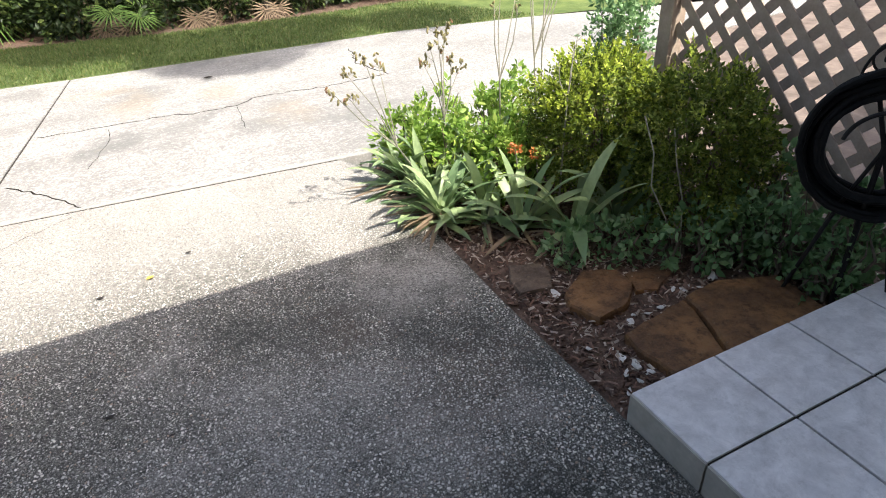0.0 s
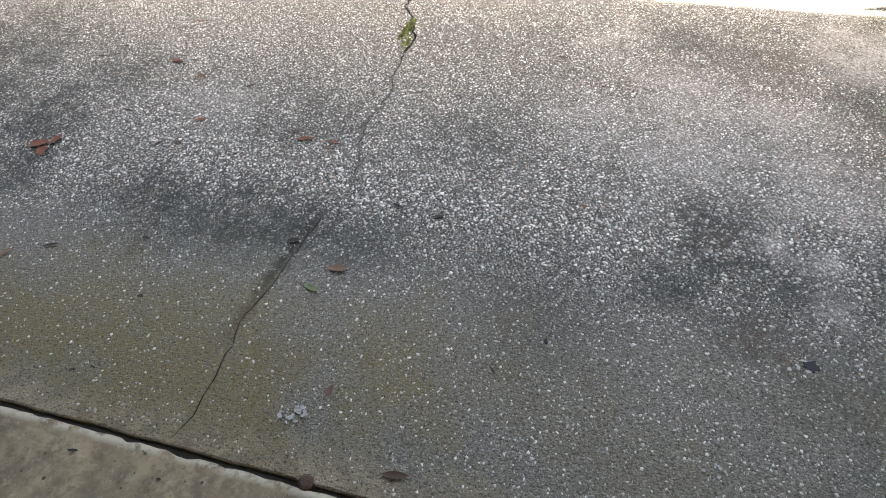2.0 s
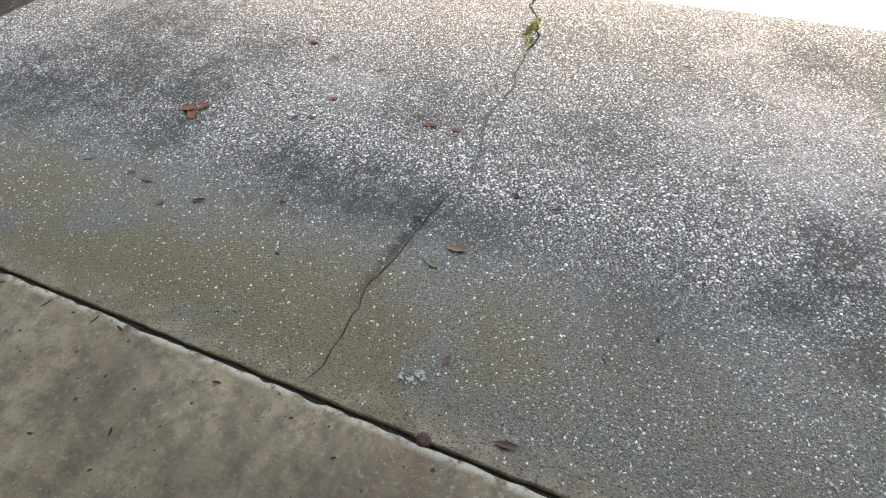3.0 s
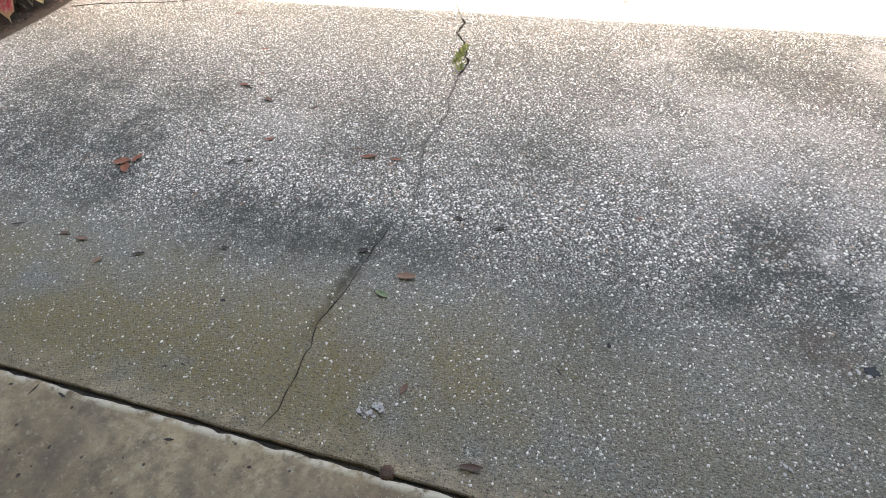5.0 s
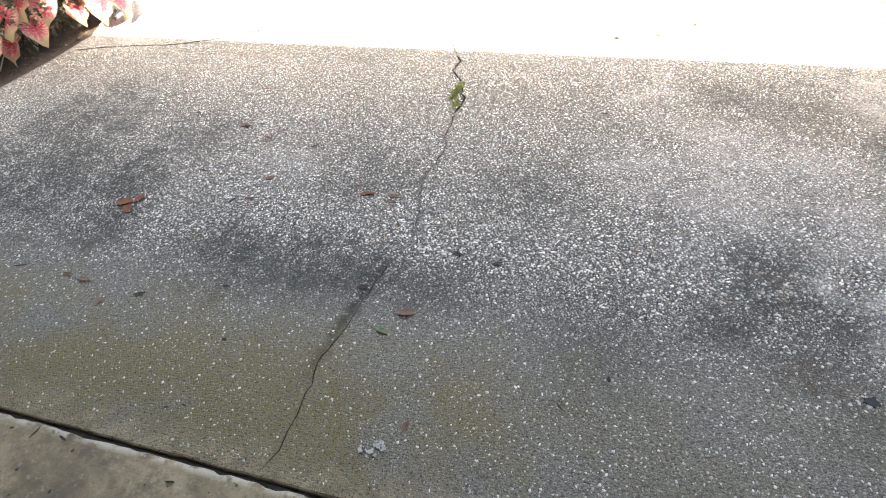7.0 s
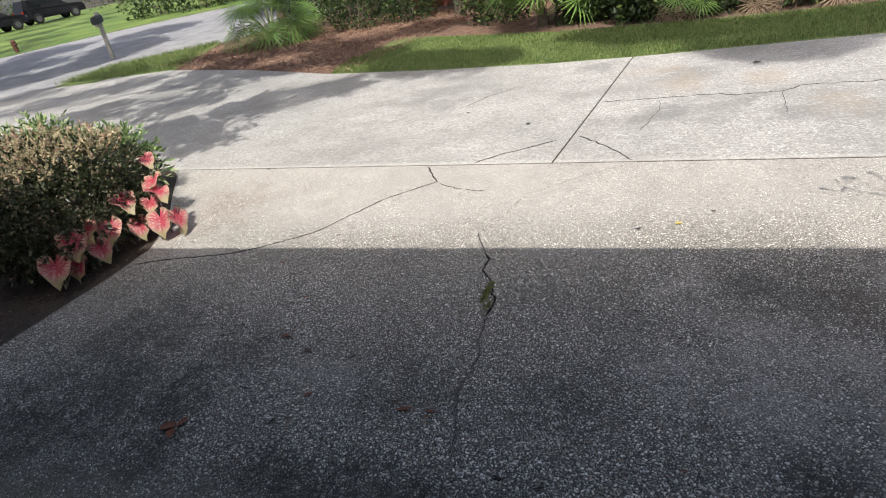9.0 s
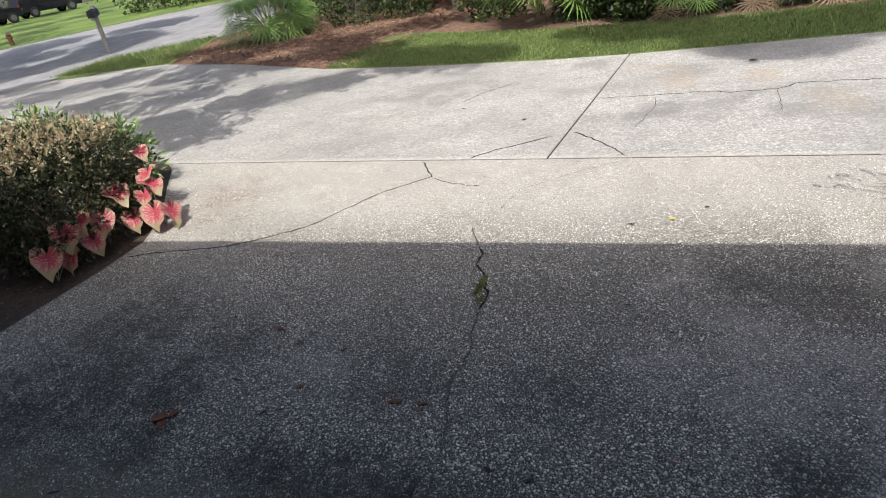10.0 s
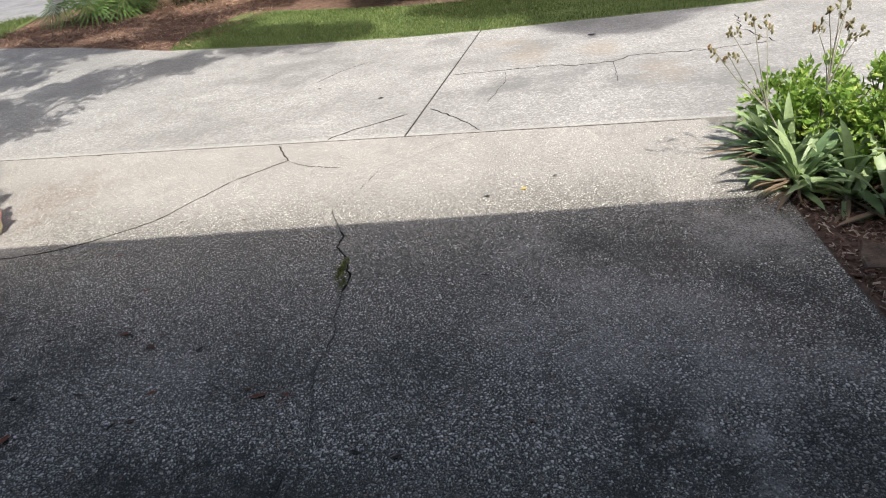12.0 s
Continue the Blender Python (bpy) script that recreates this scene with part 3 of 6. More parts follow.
structure("trim", (-7.4, 0.004, 2.62), (6.6, EAVE_Y - 0.05, 2.74), CEILING_PAINT, "painted soffit under the eave")


# ---- porch ----
def tile_material():
    """Glazed grey tile with cloudy veins and dried dirt."""
    m = Mat("grey_porch_tile", 0.45)
    cloud = m.noise(9, 7, 0.72, distort=0.3)
    c = m.mix(m.ramp(cloud, 0.32, 0.66), (0.56, 0.545, 0.53), (0.86, 0.84, 0.82))
    vein = m.ramp(m.math("ABSOLUTE", m.math("SUBTRACT", m.noise(5, 6, 0.6, distort=2.0), 0.5)), 0.035, 0.0)
    c = m.mix(m.math("MULTIPLY", vein, 0.12), c, (0.42, 0.40, 0.38))
    grime = m.ramp(m.noise(38, 6, 0.75), 0.52, 0.68)
    c = m.mix(m.math("MULTIPLY", grime, 0.28), c, (0.36, 0.34, 0.30))
    m.color(c)
    m.rough(m.ramp(grime, 0, 1, 0.35, 0.7))
    m.bump(cloud, 0.1, 0.001)
    return m.m


TILE = tile_material()
TILE_SIDE = plain("porch_edge_tile", (0.38, 0.36, 0.31), (0.5, 0.475, 0.42), 9, 0.6, bump=0.15)
GROUT = plain("dark_grout", (0.05, 0.045, 0.04), (0.12, 0.11, 0.095), 40, 0.95)


def porch():
    step = part("porch_step", boxed((1.892, -0.0, -0.1), (3.395, 1.118, 0.107)), GROUT)
    tagged(step, "low porch step faced with grey ceramic tiles", "porch step", kind="structure")
    xs = [1.88, 2.241, 2.603, 2.965, 3.327, 3.40]
    ys = [1.13, 0.812, 0.482, 0.152, 0.004]
    shared = {}
    for i in range(5):
        for j in range(4):
            w, d = xs[i + 1] - xs[i] - 0.009, ys[j] - ys[j + 1] - 0.009
            key = (round(w, 3), round(d, 3))
            if key not in shared:
                bm = boxed((-w / 2, -d / 2, -0.005), (w / 2, d / 2, 0.005), 0.002)
                me = bpy.data.meshes.new("tile")
                bm.to_mesh(me)
                bm.free()
                me.materials.append(TILE)
                shared[key] = me
            ob = part("tile", shared[key], None, step)
            ob.location = ((xs[i] + xs[i + 1]) / 2, (ys[j] + ys[j + 1]) / 2, 0.115 + random.uniform(-0.0008, 0.0008))
    for j in range(4):
        part("edge_tile", boxed((1.878, ys[j + 1] + 0.003, -0.02), (1.8905, ys[j] - 0.003, 0.1145), 0.0015), TILE_SIDE, step, "beige tile on the step's edge")
    for i in range(5):
        part("edge_tile", boxed((xs[i] + 0.014, 1.1195, -0.02), (xs[i + 1] - 0.003, 1.131, 0.1085), 0.0015), TILE_SIDE, step, "beige tile on the step's edge")


porch()


# ---- plants ----
SHRUB_GREEN = leaf_mat("golden_shrub_leaf", (0.06, 0.10, 0.015), (0.24, 0.32, 0.05), (0.36, 0.40, 0.08), 0.35)
SHRUB_GOLD = leaf_mat("yellow_new_leaf", (0.34, 0.46, 0.05), (0.58, 0.66, 0.10), (0.7, 0.72, 0.16), 0.45)
HEDGE_GREEN = leaf_mat("dark_hedge_leaf", (0.014, 0.022, 0.01), (0.05, 0.066, 0.026), (0.17, 0.13, 0.08), 0.15, 0.4)
HEDGE_NEW = leaf_mat("bronze_new_leaf", (0.27, 0.22, 0.13), (0.48, 0.43, 0.26), (0.5, 0.29, 0.22), 0.35)
STRAP_GREEN = leaf_mat("strap_leaf", (0.15, 0.24, 0.11), (0.42, 0.52, 0.26), None, 0.25, 0.4, "object")
HERB_GREEN = leaf_mat("bright_herb_leaf", (0.14, 0.27, 0.04), (0.36, 0.52, 0.10), (0.48, 0.58, 0.14), 0.45)
WEED_GREEN = leaf_mat("weed_leaf", (0.09, 0.19, 0.07), (0.28, 0.46, 0.2), (0.4, 0.56, 0.3), 0.35)
VARIEGATED = leaf_mat("light_green_leaf", (0.06, 0.12, 0.035), (0.28, 0.38, 0.15), (0.5, 0.56, 0.32), 0.3)
DARK_LEAF = leaf_mat("woodland_leaf", (0.012, 0.025, 0.009), (0.05, 0.085, 0.022), (0.15, 0.2, 0.05), 0.25)
PALM_GREEN = leaf_mat("palmetto_leaf", (0.05, 0.12, 0.025), (0.2, 0.33, 0.08), (0.42, 0.5, 0.18), 0.3)
DEAD_FROND = leaf_mat("dry_frond", (0.16, 0.11, 0.07), (0.32, 0.24, 0.16), None, 0.2, 0.8)
GRASS = leaf_mat("grass_blade", (0.055, 0.10, 0.025), (0.16, 0.225, 0.06), (0.26, 0.25, 0.10), 0.3)
TWIG = plain("grey_brown_twig", (0.10, 0.08, 0.06), (0.22, 0.18, 0.13), 60, 0.9)
BARK = plain("rough_bark", (0.07, 0.055, 0.04), (0.15, 0.12, 0.09), 18, 0.95, bump=0.8, dist=0.02)
STALK = plain("dry_stalk", (0.22, 0.21, 0.16), (0.4, 0.38, 0.3), 70, 0.9)
POD = plain("dry_seed_pod", (0.17, 0.15, 0.07), (0.36, 0.32, 0.16), 80, 0.9)
RUST_POD = plain("rusty_seed_head", (0.18, 0.10, 0.055), (0.34, 0.2, 0.11), 80, 0.9)


def leaf_cloud(name, points, normals, size, material, seed, wide=0.5, spread=0.9, oval=False):
    """Many small folded leaves in one mesh; oval ones have a rounder blade."""
    rng = np.random.default_rng(seed)
    n = len(points)
    d = normals + rng.normal(0, spread, (n, 3))
    d /= np.linalg.norm(d, axis=1, keepdims=True) + 1e-9
    side = np.cross(d, rng.normal(0, 1, (n, 3)))
    side /= np.linalg.norm(side, axis=1, keepdims=True) + 1e-9
    up = np.cross(side, d)
    s = (size * rng.uniform(0.55, 1.4, n))[:, None]
    rows = ((0.28, 0.42, 0.08), (0.62, 0.46, 0.1)) if oval else ((0.48, 0.5, 0.12),)
    stack = [points]
    for along, half, fold in rows:
        mid = points + d * s * along
        stack += [mid + side * s * wide * half + up * s * fold, mid - side * s * wide * half + up * s * fold]
    stack.append(points + d * s + (up * s * -0.08 if oval else 0.0))
    k = len(stack)
    tris = np.array([0, 1, 2, 1, 3, 4, 1, 4, 2, 3, 5, 4] if oval else [0, 1, 3, 0, 3, 2])
    me = bpy.data.meshes.new(name)
    me.vertices.add(k * n)
    me.vertices.foreach_set("co", np.stack(stack, 1).reshape(-1))
    idx = (np.arange(n)[:, None] * k + tris).ravel()
    me.loops.add(len(idx))
    me.loops.foreach_set("vertex_index", idx)
    me.polygons.add(len(idx) // 3)
    me.polygons.foreach_set("loop_start", np.arange(len(idx) // 3) * 3)
    me.materials.append(material)
    me.update(calc_edges=True)
    return me


def sprigs(roots, ways, per, length, seed, droop=0.0):
    """Leaf roots and directions in pairs along short shoots that start at the roots."""
    rng = np.random.default_rng(seed)
    n = len(roots)
    ways = ways + rng.normal(0, 0.45, (n, 3))
    ways /= np.linalg.norm(ways, axis=1, keepdims=True) + 1e-9
    reach = (length * rng.uniform(0.5, 1.3, n))[:, None, None]
    s = np.linspace(0.15, 1.0, per)[None, :, None]
    p = roots[:, None, :] + ways[:, None, :] * reach * s
    p[:, :, 2] -= (droop * length * s[:, :, 0] ** 2)
    out = np.cross(ways[:, None, :], rng.normal(0, 1, (n, per, 3)))
    out /= np.linalg.norm(out, axis=2, keepdims=True) + 1e-9
    d = ways[:, None, :] * (0.35 + 0.9 * s ** 3) + out * 0.9 * (1.05 - s ** 3)
    return p.reshape(-1, 3), d.reshape(-1, 3)


def mound(n, radii, seed, square=2.6, lumps=0.16, inner=0.55, low=-0.9, sprig=1, loose=0.03):
    """Points and outward normals of an uneven, boxy mound about its centre."""
    rng = np.random.default_rng(seed)
    n = n // sprig
    d = rng.normal(0, 1, (int(n * 1.6), 3))
    d /= np.linalg.norm(d, axis=1, keepdims=True)
    d = d[d[:, 2] > low][:n]
    k = (np.abs(d) ** square).sum(1) ** (-1 / square)
    lump = np.array([noise.noise((v[0] * 2.2 + seed, v[1] * 2.2, v[2] * 2.2)) + 0.5 * noise.noise((v[0] * 6 + seed, v[1] * 6, v[2] * 6)) for v in d])
    r = (k * (1 + lumps * lump)) * (1 - (1 - inner) * rng.random(len(d)) ** 2.2)
    p, d = np.repeat(d * r[:, None] * np.array(radii), sprig, 0), np.repeat(d, sprig, 0)
    return p + (rng.normal(0, loose, p.shape) + d * rng.uniform(-1, 2, (len(p), 1)) * loose) * (sprig > 1), d


def branches(count, radii, seed, width=0.008):
    rng = random.Random(seed)
    made = []
    for i in range(count):
        bm = bmesh.new()
        a = 2 * math.pi * i / count + rng.uniform(-0.4, 0.4)
        top = Vector((math.cos(a) * radii[0] * rng.uniform(0.3, 0.8), math.sin(a) * radii[1] * rng.uniform(0.3, 0.8), radii[2] * rng.uniform(1.1, 1.75)))
        foot = Vector((math.cos(a) * 0.06, math.sin(a) * 0.06, 0))
        pts = [foot.lerp(top, s) + Vector((rng.uniform(-1, 1), rng.uniform(-1, 1), 0)) * 0.03 * (0 < s < 1) for s in (0, 0.25, 0.5, 0.75, 1)]
        tube(bm, pts, [width * (1.2 - 0.9 * s) for s in (0, 0.25, 0.5, 0.75, 1)], 5)
        made.append(bm)
    return made


def shrub(name, at, radii, n, size, material, label, seed, category="shrub", square=2.6, lumps=0.16, lift=1.0, extra=None, twigs=9, wide=0.5, group="", shoot=0.0, per=9, oval=False):
    """A shrub on the ground at `at`: stems and a crown of leaves, its middle radii[2] * lift above the ground; with shoot, the leaves sit along shoots of that length."""
    thing = empty(name, at, label, category, group)
    if shoot:
        root, way = mound(n // per, [r - 0.7 * shoot for r in radii], seed, square, lumps, 0.5)
        p, d = sprigs(root, way + np.array([0, 0, 0.3]), per, shoot, seed, 0.25)
    else:
        p, d = mound(n, radii, seed, square, lumps, sprig=11 if n > 1500 else 1, loose=size * 0.75)
        d = d + np.array([0, 0, 0.35])
    p[:, 2] += radii[2] * lift
    keep = p[:, 2] > 0.015
    part("foliage", leaf_cloud("foliage", p[keep], d[keep], size, material, seed, wide, 0.25 if shoot else 0.9, oval), None, thing)
    for bm in branches(twigs, radii, seed, 0.006 + radii[2] * 0.008):
        part("branch", bm, TWIG, thing)
    if extra:
        mat, low, count, what = extra
        if shoot:
            root, way = mound(count // per, [r - 0.4 * shoot for r in radii], seed, square, lumps, 0.88)
            keep = way[:, 2] > low
            p, d = sprigs(root[keep], way[keep] + np.array([0, 0, 0.6]), per, shoot * 0.9, seed + 3)
        else:
            p, d = mound(count, [r * 1.03 for r in radii], seed, square, lumps, 0.86, sprig=7, loose=size * 0.8)
            keep = d[:, 2] > low
            p, d = p[keep], d[keep] + np.array([0, 0, 0.5])
        p[:, 2] += radii[2] * lift
        tagged(part("new_growth", leaf_cloud("new_growth", p, d, size * 0.95, mat, seed + 6, wide, 0.25 if shoot else 0.9), None, thing), what, kind="stuff")
    return thing


def strap_mesh(length, width, droop, seed):
    """One long tapering leaf with a fold, arching outwards along +x."""
    rng = random.Random(seed)
    verts, faces = [], []
    n = 9
    x = z = 0.0
    ang = radians(rng.uniform(66, 74))
    for i in range(n + 1):
        s = i / n
        w = width * (0.62 + 0.75 * s) * (1 - s ** 2.6) + 0.001
        sway = 0.03 * length * math.sin(3 * s + seed)
        verts += [(x, sway - w / 2, z + w * 0.22), (x, sway, z), (x, sway + w / 2, z + w * 0.22)]
        x += math.cos(ang) * length / n
        z += math.sin(ang) * length / n
        ang -= radians(droop) / n * (0.5 + 1.3 * s)
    for i in range(n):
        k = 3 * i
        faces += [(k, k + 3, k + 4, k + 1), (k + 1, k + 4, k + 5, k + 2)]
    return mesh_from("leaf", verts, faces, STRAP_GREEN, True)


STRAPS = [strap_mesh(0.40, 0.062, 30, 1), strap_mesh(0.37, 0.055, 60, 2), strap_mesh(0.44, 0.072, 45, 3), strap_mesh(0.36, 0.05, 80, 4), strap_mesh(0.40, 0.06, 18, 5)]


def strap_plant(at, leaves, size, seed, label, tilt=(0, 62)):
    """A rosette of long strap leaves."""
    rng = random.Random(seed)
    thing = empty("strap_leaf_plant", at, label, "plant", "strap-leaf plants in the bed")
    part("crown_base", tube(bmesh.new(), [(0, 0, -0.02), (0, 0, 0.02), (0, 0, 0.05)], [0.03, 0.025, 0.008], 7), STALK, thing)
    for i in range(leaves):
        s = i / max(1, leaves - 1)
        ob = part("leaf", STRAPS[rng.randrange(5)], None, thing)
        lean = tilt[0] + (tilt[1] - tilt[0]) * s + rng.uniform(-8, 8)
        k = size * rng.uniform(0.75, 1.15)
        ob.matrix_basis = Matrix.Translation((rng.uniform(-0.02, 0.02), rng.uniform(-0.02, 0.02), 0.01)) @ pose(0, 0, 0, 0, 0, i * 137.5 + rng.uniform(-25, 25)) @ pose(0, 0, 0, rng.uniform(-12, 12), lean - 14, 0) @ Matrix.Diagonal((k, k, k, 1))
    return thing


def dry_straps(plant, count, seed):
    """Withered outer leaves that lie flat about a plant."""
    rng = random.Random(seed)
    for i in range(count):
        ob = part("dry_leaf", DRY_STRAPS[i % 2], None, plant, "withered straw-brown leaf")
        k = rng.uniform(0.6, 1.0)
        ob.matrix_basis = Matrix.Translation((0, 0, 0.012 + 0.004 * i)) @ pose(0, 0, 0, 0, 0, rng.uniform(150, 275)) @ pose(0, 0, 0, rng.uniform(-10, 10), rng.uniform(58, 66), 0) @ Matrix.Diagonal((k, k * 0.7, k, 1))


DRY_STRAPS = [strap_mesh(0.4, 0.05, 12, 8), strap_mesh(0.36, 0.045, 14, 9)]
for me in DRY_STRAPS:
    me.materials.clear()
    me.materials.append(DEAD_FROND)

BED_LABEL = "clump of long arching green strap leaves in mulch"
for i, (x, y, count, size) in enumerate((
        (1.95, 2.70, 40, 0.86), (2.02, 2.92, 36, 0.98), (1.95, 3.16, 34, 0.95), (2.20, 2.66, 17, 1.1), (2.14, 3.36, 15, 1.05), (2.22, 3.12, 15, 1.15),
        (2.26, 2.38, 14, 1.05), (2.46, 2.2, 14, 1.3), (2.66, 2.16, 11, 1.2), (2.33, 2.86, 12, 1.1), (2.36, 3.15, 12, 1.1), (2.13, 2.50, 10, 0.8))):
    plant = strap_plant((x, y, -0.01), count, size, 40 + i, BED_LABEL, (4, 80))
    dry_straps(plant, (13, 9, 7, 3, 0, 0, 3, 4, 0, 0, 0, 4)[i], 60 + i)

for i, (x, y, rx, rz, n) in enumerate(((2.05, 3.38, 0.17, 0.22, 900), (2.32, 3.42, 0.22, 0.24, 1100), (2.52, 3.12, 0.2, 0.27, 1100), (2.40, 2.66, 0.15, 0.22, 1100), (2.72, 3.15, 0.22, 0.3, 1100), (2.5, 2.86, 0.15, 0.25, 900), (2.2, 2.95, 0.14, 0.24, 800), (2.08, 3.08, 0.13, 0.22, 700), (2.32, 2.72, 0.13, 0.24, 800))):
    shrub("herb_plant", (x, y, -0.01), (rx, rx, rz), n, 0.042, HERB_GREEN, "bright yellow-green leafy herb among strap leaves", 70 + i, "plant", 2.0, 0.35, 0.95, None, 7, 0.4, "leafy herbs in the bed", 0.1, 8, True)

shrub("golden_shrub", (2.80, 2.50, 0.03), (0.36, 0.34, 0.36), 23000, 0.021, SHRUB_GREEN, "clipped golden-green shrub with tiny leaves", 3, extra=(SHRUB_GOLD, 0.2, 9000, "bright yellow new leaves"), lumps=0.36, square=2.7, twigs=14, wide=0.6, shoot=0.085, per=11)
shrub("golden_shrub", (2.97, 2.0, 0.04), (0.33, 0.36, 0.375), 20000, 0.022, SHRUB_GREEN, "clipped golden-green shrub beside the iron hose stand", 4, extra=(SHRUB_GOLD, 0.5, 1600, "yellow new leaves"), lumps=0.36, square=2.5, twigs=10, wide=0.6, shoot=0.09, per=11)
shrub("green_shrub", (3.33, 2.98, -0.01), (0.2, 0.2, 0.5), 4200, 0.036, WEED_GREEN, "loose green shrub beside the lattice post", 5, lumps=0.3, twigs=10, shoot=0.12, per=9)
for i, (x, y, r, z) in enumerate(((2.46, 1.98, 0.17, 0.11), (2.62, 1.86, 0.18, 0.12), (2.84, 1.66, 0.16, 0.17), (3.05, 1.5, 0.16, 0.2), (3.02, 1.28, 0.13, 0.10), (2.32, 2.06, 0.13, 0.09), (3.2, 1.3, 0.12, 0.2), (2.98, 1.47, 0.09, 0.24), (3.04, 1.23, 0.09, 0.3), (2.92, 1.6, 0.1, 0.2), (2.72, 1.72, 0.15, 0.17), (3.12, 1.4, 0.14, 0.16), (3.0, 1.62, 0.14, 0.24), (3.12, 1.3, 0.12, 0.28), (3.14, 1.62, 0.11, 0.3), (3.06, 1.78, 0.1, 0.2))):
    shrub("weed", (x, y, -0.015), (r, r, z), 260 if z > 0.19 else 190, 0.042, WEED_GREEN, "low broad-leaved weed growing in mulch", 90 + i, "weed", 2.0, 0.4, 0.8, None, 6, 0.55, "weeds in the bed", 0.07, 5, True)


def runner(points, label):
    """A bare trailing stem that hangs out of a shrub."""
    tagged(part("dry_runner", tube(bmesh.new(), points, 0.0035, 6), STALK), label, "stem", "bare stems hanging from the shrub")


runner([(2.66, 2.02, 0.62), (2.62, 1.9, 0.5), (2.60, 1.87, 0.36), (2.64, 1.8, 0.22), (2.68, 1.78, 0.1), (2.69, 1.77, -0.02)], "pale bare stem trailing from a clipped shrub")
runner([(2.74, 1.92, 0.58), (2.70, 1.84, 0.45), (2.72, 1.8, 0.3), (2.71, 1.76, 0.12), (2.72, 1.75, -0.02)], "pale bare stem trailing from a clipped shrub")


def pod_mesh(material, seed):
    bm = bmesh.new()
    made = bmesh.ops.create_icosphere(bm, subdivisions=1, radius=0.0062)["verts"]
    for v in made:
        v.co = Vector((v.co.x, v.co.y, v.co.z * 2.1)) * (1 + 0.5 * noise.noise(v.co * 300 + Vector((seed, 0, 0))))
    me = bpy.data.meshes.new("seed_pod")
    bm.to_mesh(me)
    bm.free()
    me.materials.append(material)
    return me


PODS = [pod_mesh(POD, 1), pod_mesh(POD, 2), pod_mesh(RUST_POD, 3)]


def dry_stalk(at, tips, label, seed, pods=5, split=0.5):
    """A dry flower stalk: a bent stem that forks and forks again, with small seed pods at its tips."""
    rng = random.Random(seed)
    thing = empty("seed_stalk", at, label, "dry stalk", "dry seed stalks in the bed")
    fork = Vector(tips[0]) * split
    fork.x *= 0.7
    bm = tube(bmesh.new(), [(0, 0, 0), Vector((fork.x * 0.35, fork.y * 0.35, fork.z * 0.5)), fork], [0.0055, 0.0047, 0.0038], 6)
    part("stem", bm, STALK, thing)
    for tip in tips:
        tip = Vector(tip)
        mid = fork.lerp(tip, 0.5) + Vector((rng.uniform(-1, 1), rng.uniform(-1, 1), 0)) * 0.025
        twig = part("twig", tube(bmesh.new(), [fork, fork.lerp(mid, 0.5), mid, mid.lerp(tip, 0.6), tip], [0.0036, 0.0032, 0.0027, 0.0023, 0.0018], 5), STALK, thing)
        for k in range(3):
            a = mid.lerp(tip, rng.uniform(0.55, 0.9))
            b = a + Vector((rng.uniform(-1, 1) * 0.035, rng.uniform(-1, 1) * 0.035, rng.uniform(0.0, 0.045)))
            part("twiglet", tube(bmesh.new(), [a, a.lerp(b, 0.5) + Vector((0, 0, -0.004)), b], [0.0017, 0.0014, 0.0011], 4), STALK, twig)
            for q in range(max(0, pods - 2) // 2 + (k == 0 and pods > 0)):
                ob = part("seed_pod", PODS[rng.randrange(3) if rng.random() < 0.5 else 0], None, twig)
                ob.matrix_basis = Matrix.Translation(b + Vector((rng.uniform(-1, 1) * 0.009, rng.uniform(-1, 1) * 0.009, -0.013 * q))) @ pose(0, 0, 0, rng.uniform(-50, 50), rng.uniform(-50, 50), 0)
        for q in range(pods):
            ob = part("seed_pod", PODS[rng.randrange(3) if rng.random() < 0.35 else q % 2], None, twig)
            ob.matrix_basis = Matrix.Translation(tip + Vector((rng.uniform(-1, 1) * 0.012, rng.uniform(-1, 1) * 0.012, rng.uniform(-0.04, 0.01)))) @ pose(0, 0, 0, rng.uniform(-50, 50), rng.uniform(-50, 50), 0)
    return thing


STALK_LABEL = "tall dry flower stalk with brown seed pods"
BARE_LABEL = "tall bare grey forked flower stalk"
dry_stalk((2.0, 2.95, 0), [(-0.50, -0.12, 0.74), (-0.40, -0.02, 0.80), (-0.30, -0.05, 0.86), (-0.42, -0.1, 0.7), (-0.2, 0.05, 0.82)], STALK_LABEL, 1, 6)
dry_stalk((2.2, 3.05, 0), [(-0.13, -0.1, 0.84), (-0.06, -0.05, 0.9), (0.02, 0.0, 0.92), (-0.1, 0.08, 0.72), (0.1, 0.0, 0.7), (-0.02, -0.12, 0.78), (0.05, 0.1, 0.84)], STALK_LABEL, 2, 7)
dry_stalk((2.45, 2.9, 0), [(-0.09, -0.1, 1.02), (0.0, -0.02, 1.12), (0.1, 0.0, 1.05), (0.05, -0.1, 1.0)], STALK_LABEL, 3, 2, 0.62)
dry_stalk((2.6, 2.75, 0), [(-0.08, 0.0, 1.18), (0.02, 0.05, 1.3), (0.12, 0.0, 1.2), (0.07, -0.05, 1.25)], BARE_LABEL, 4, 0, 0.62)
dry_stalk((2.66, 2.82, 0), [(0.0, 0.0, 1.22), (0.06, 0.05, 1.32), (0.14, 0.0, 1.12)], BARE_LABEL, 6, 0, 0.62)
dry_stalk((2.52, 2.42, 0), [(0.04, 0.0, 0.86), (0.1, 0.05, 0.9), (-0.04, 0.0, 0.8)], BARE_LABEL, 7, 0, 0.7)


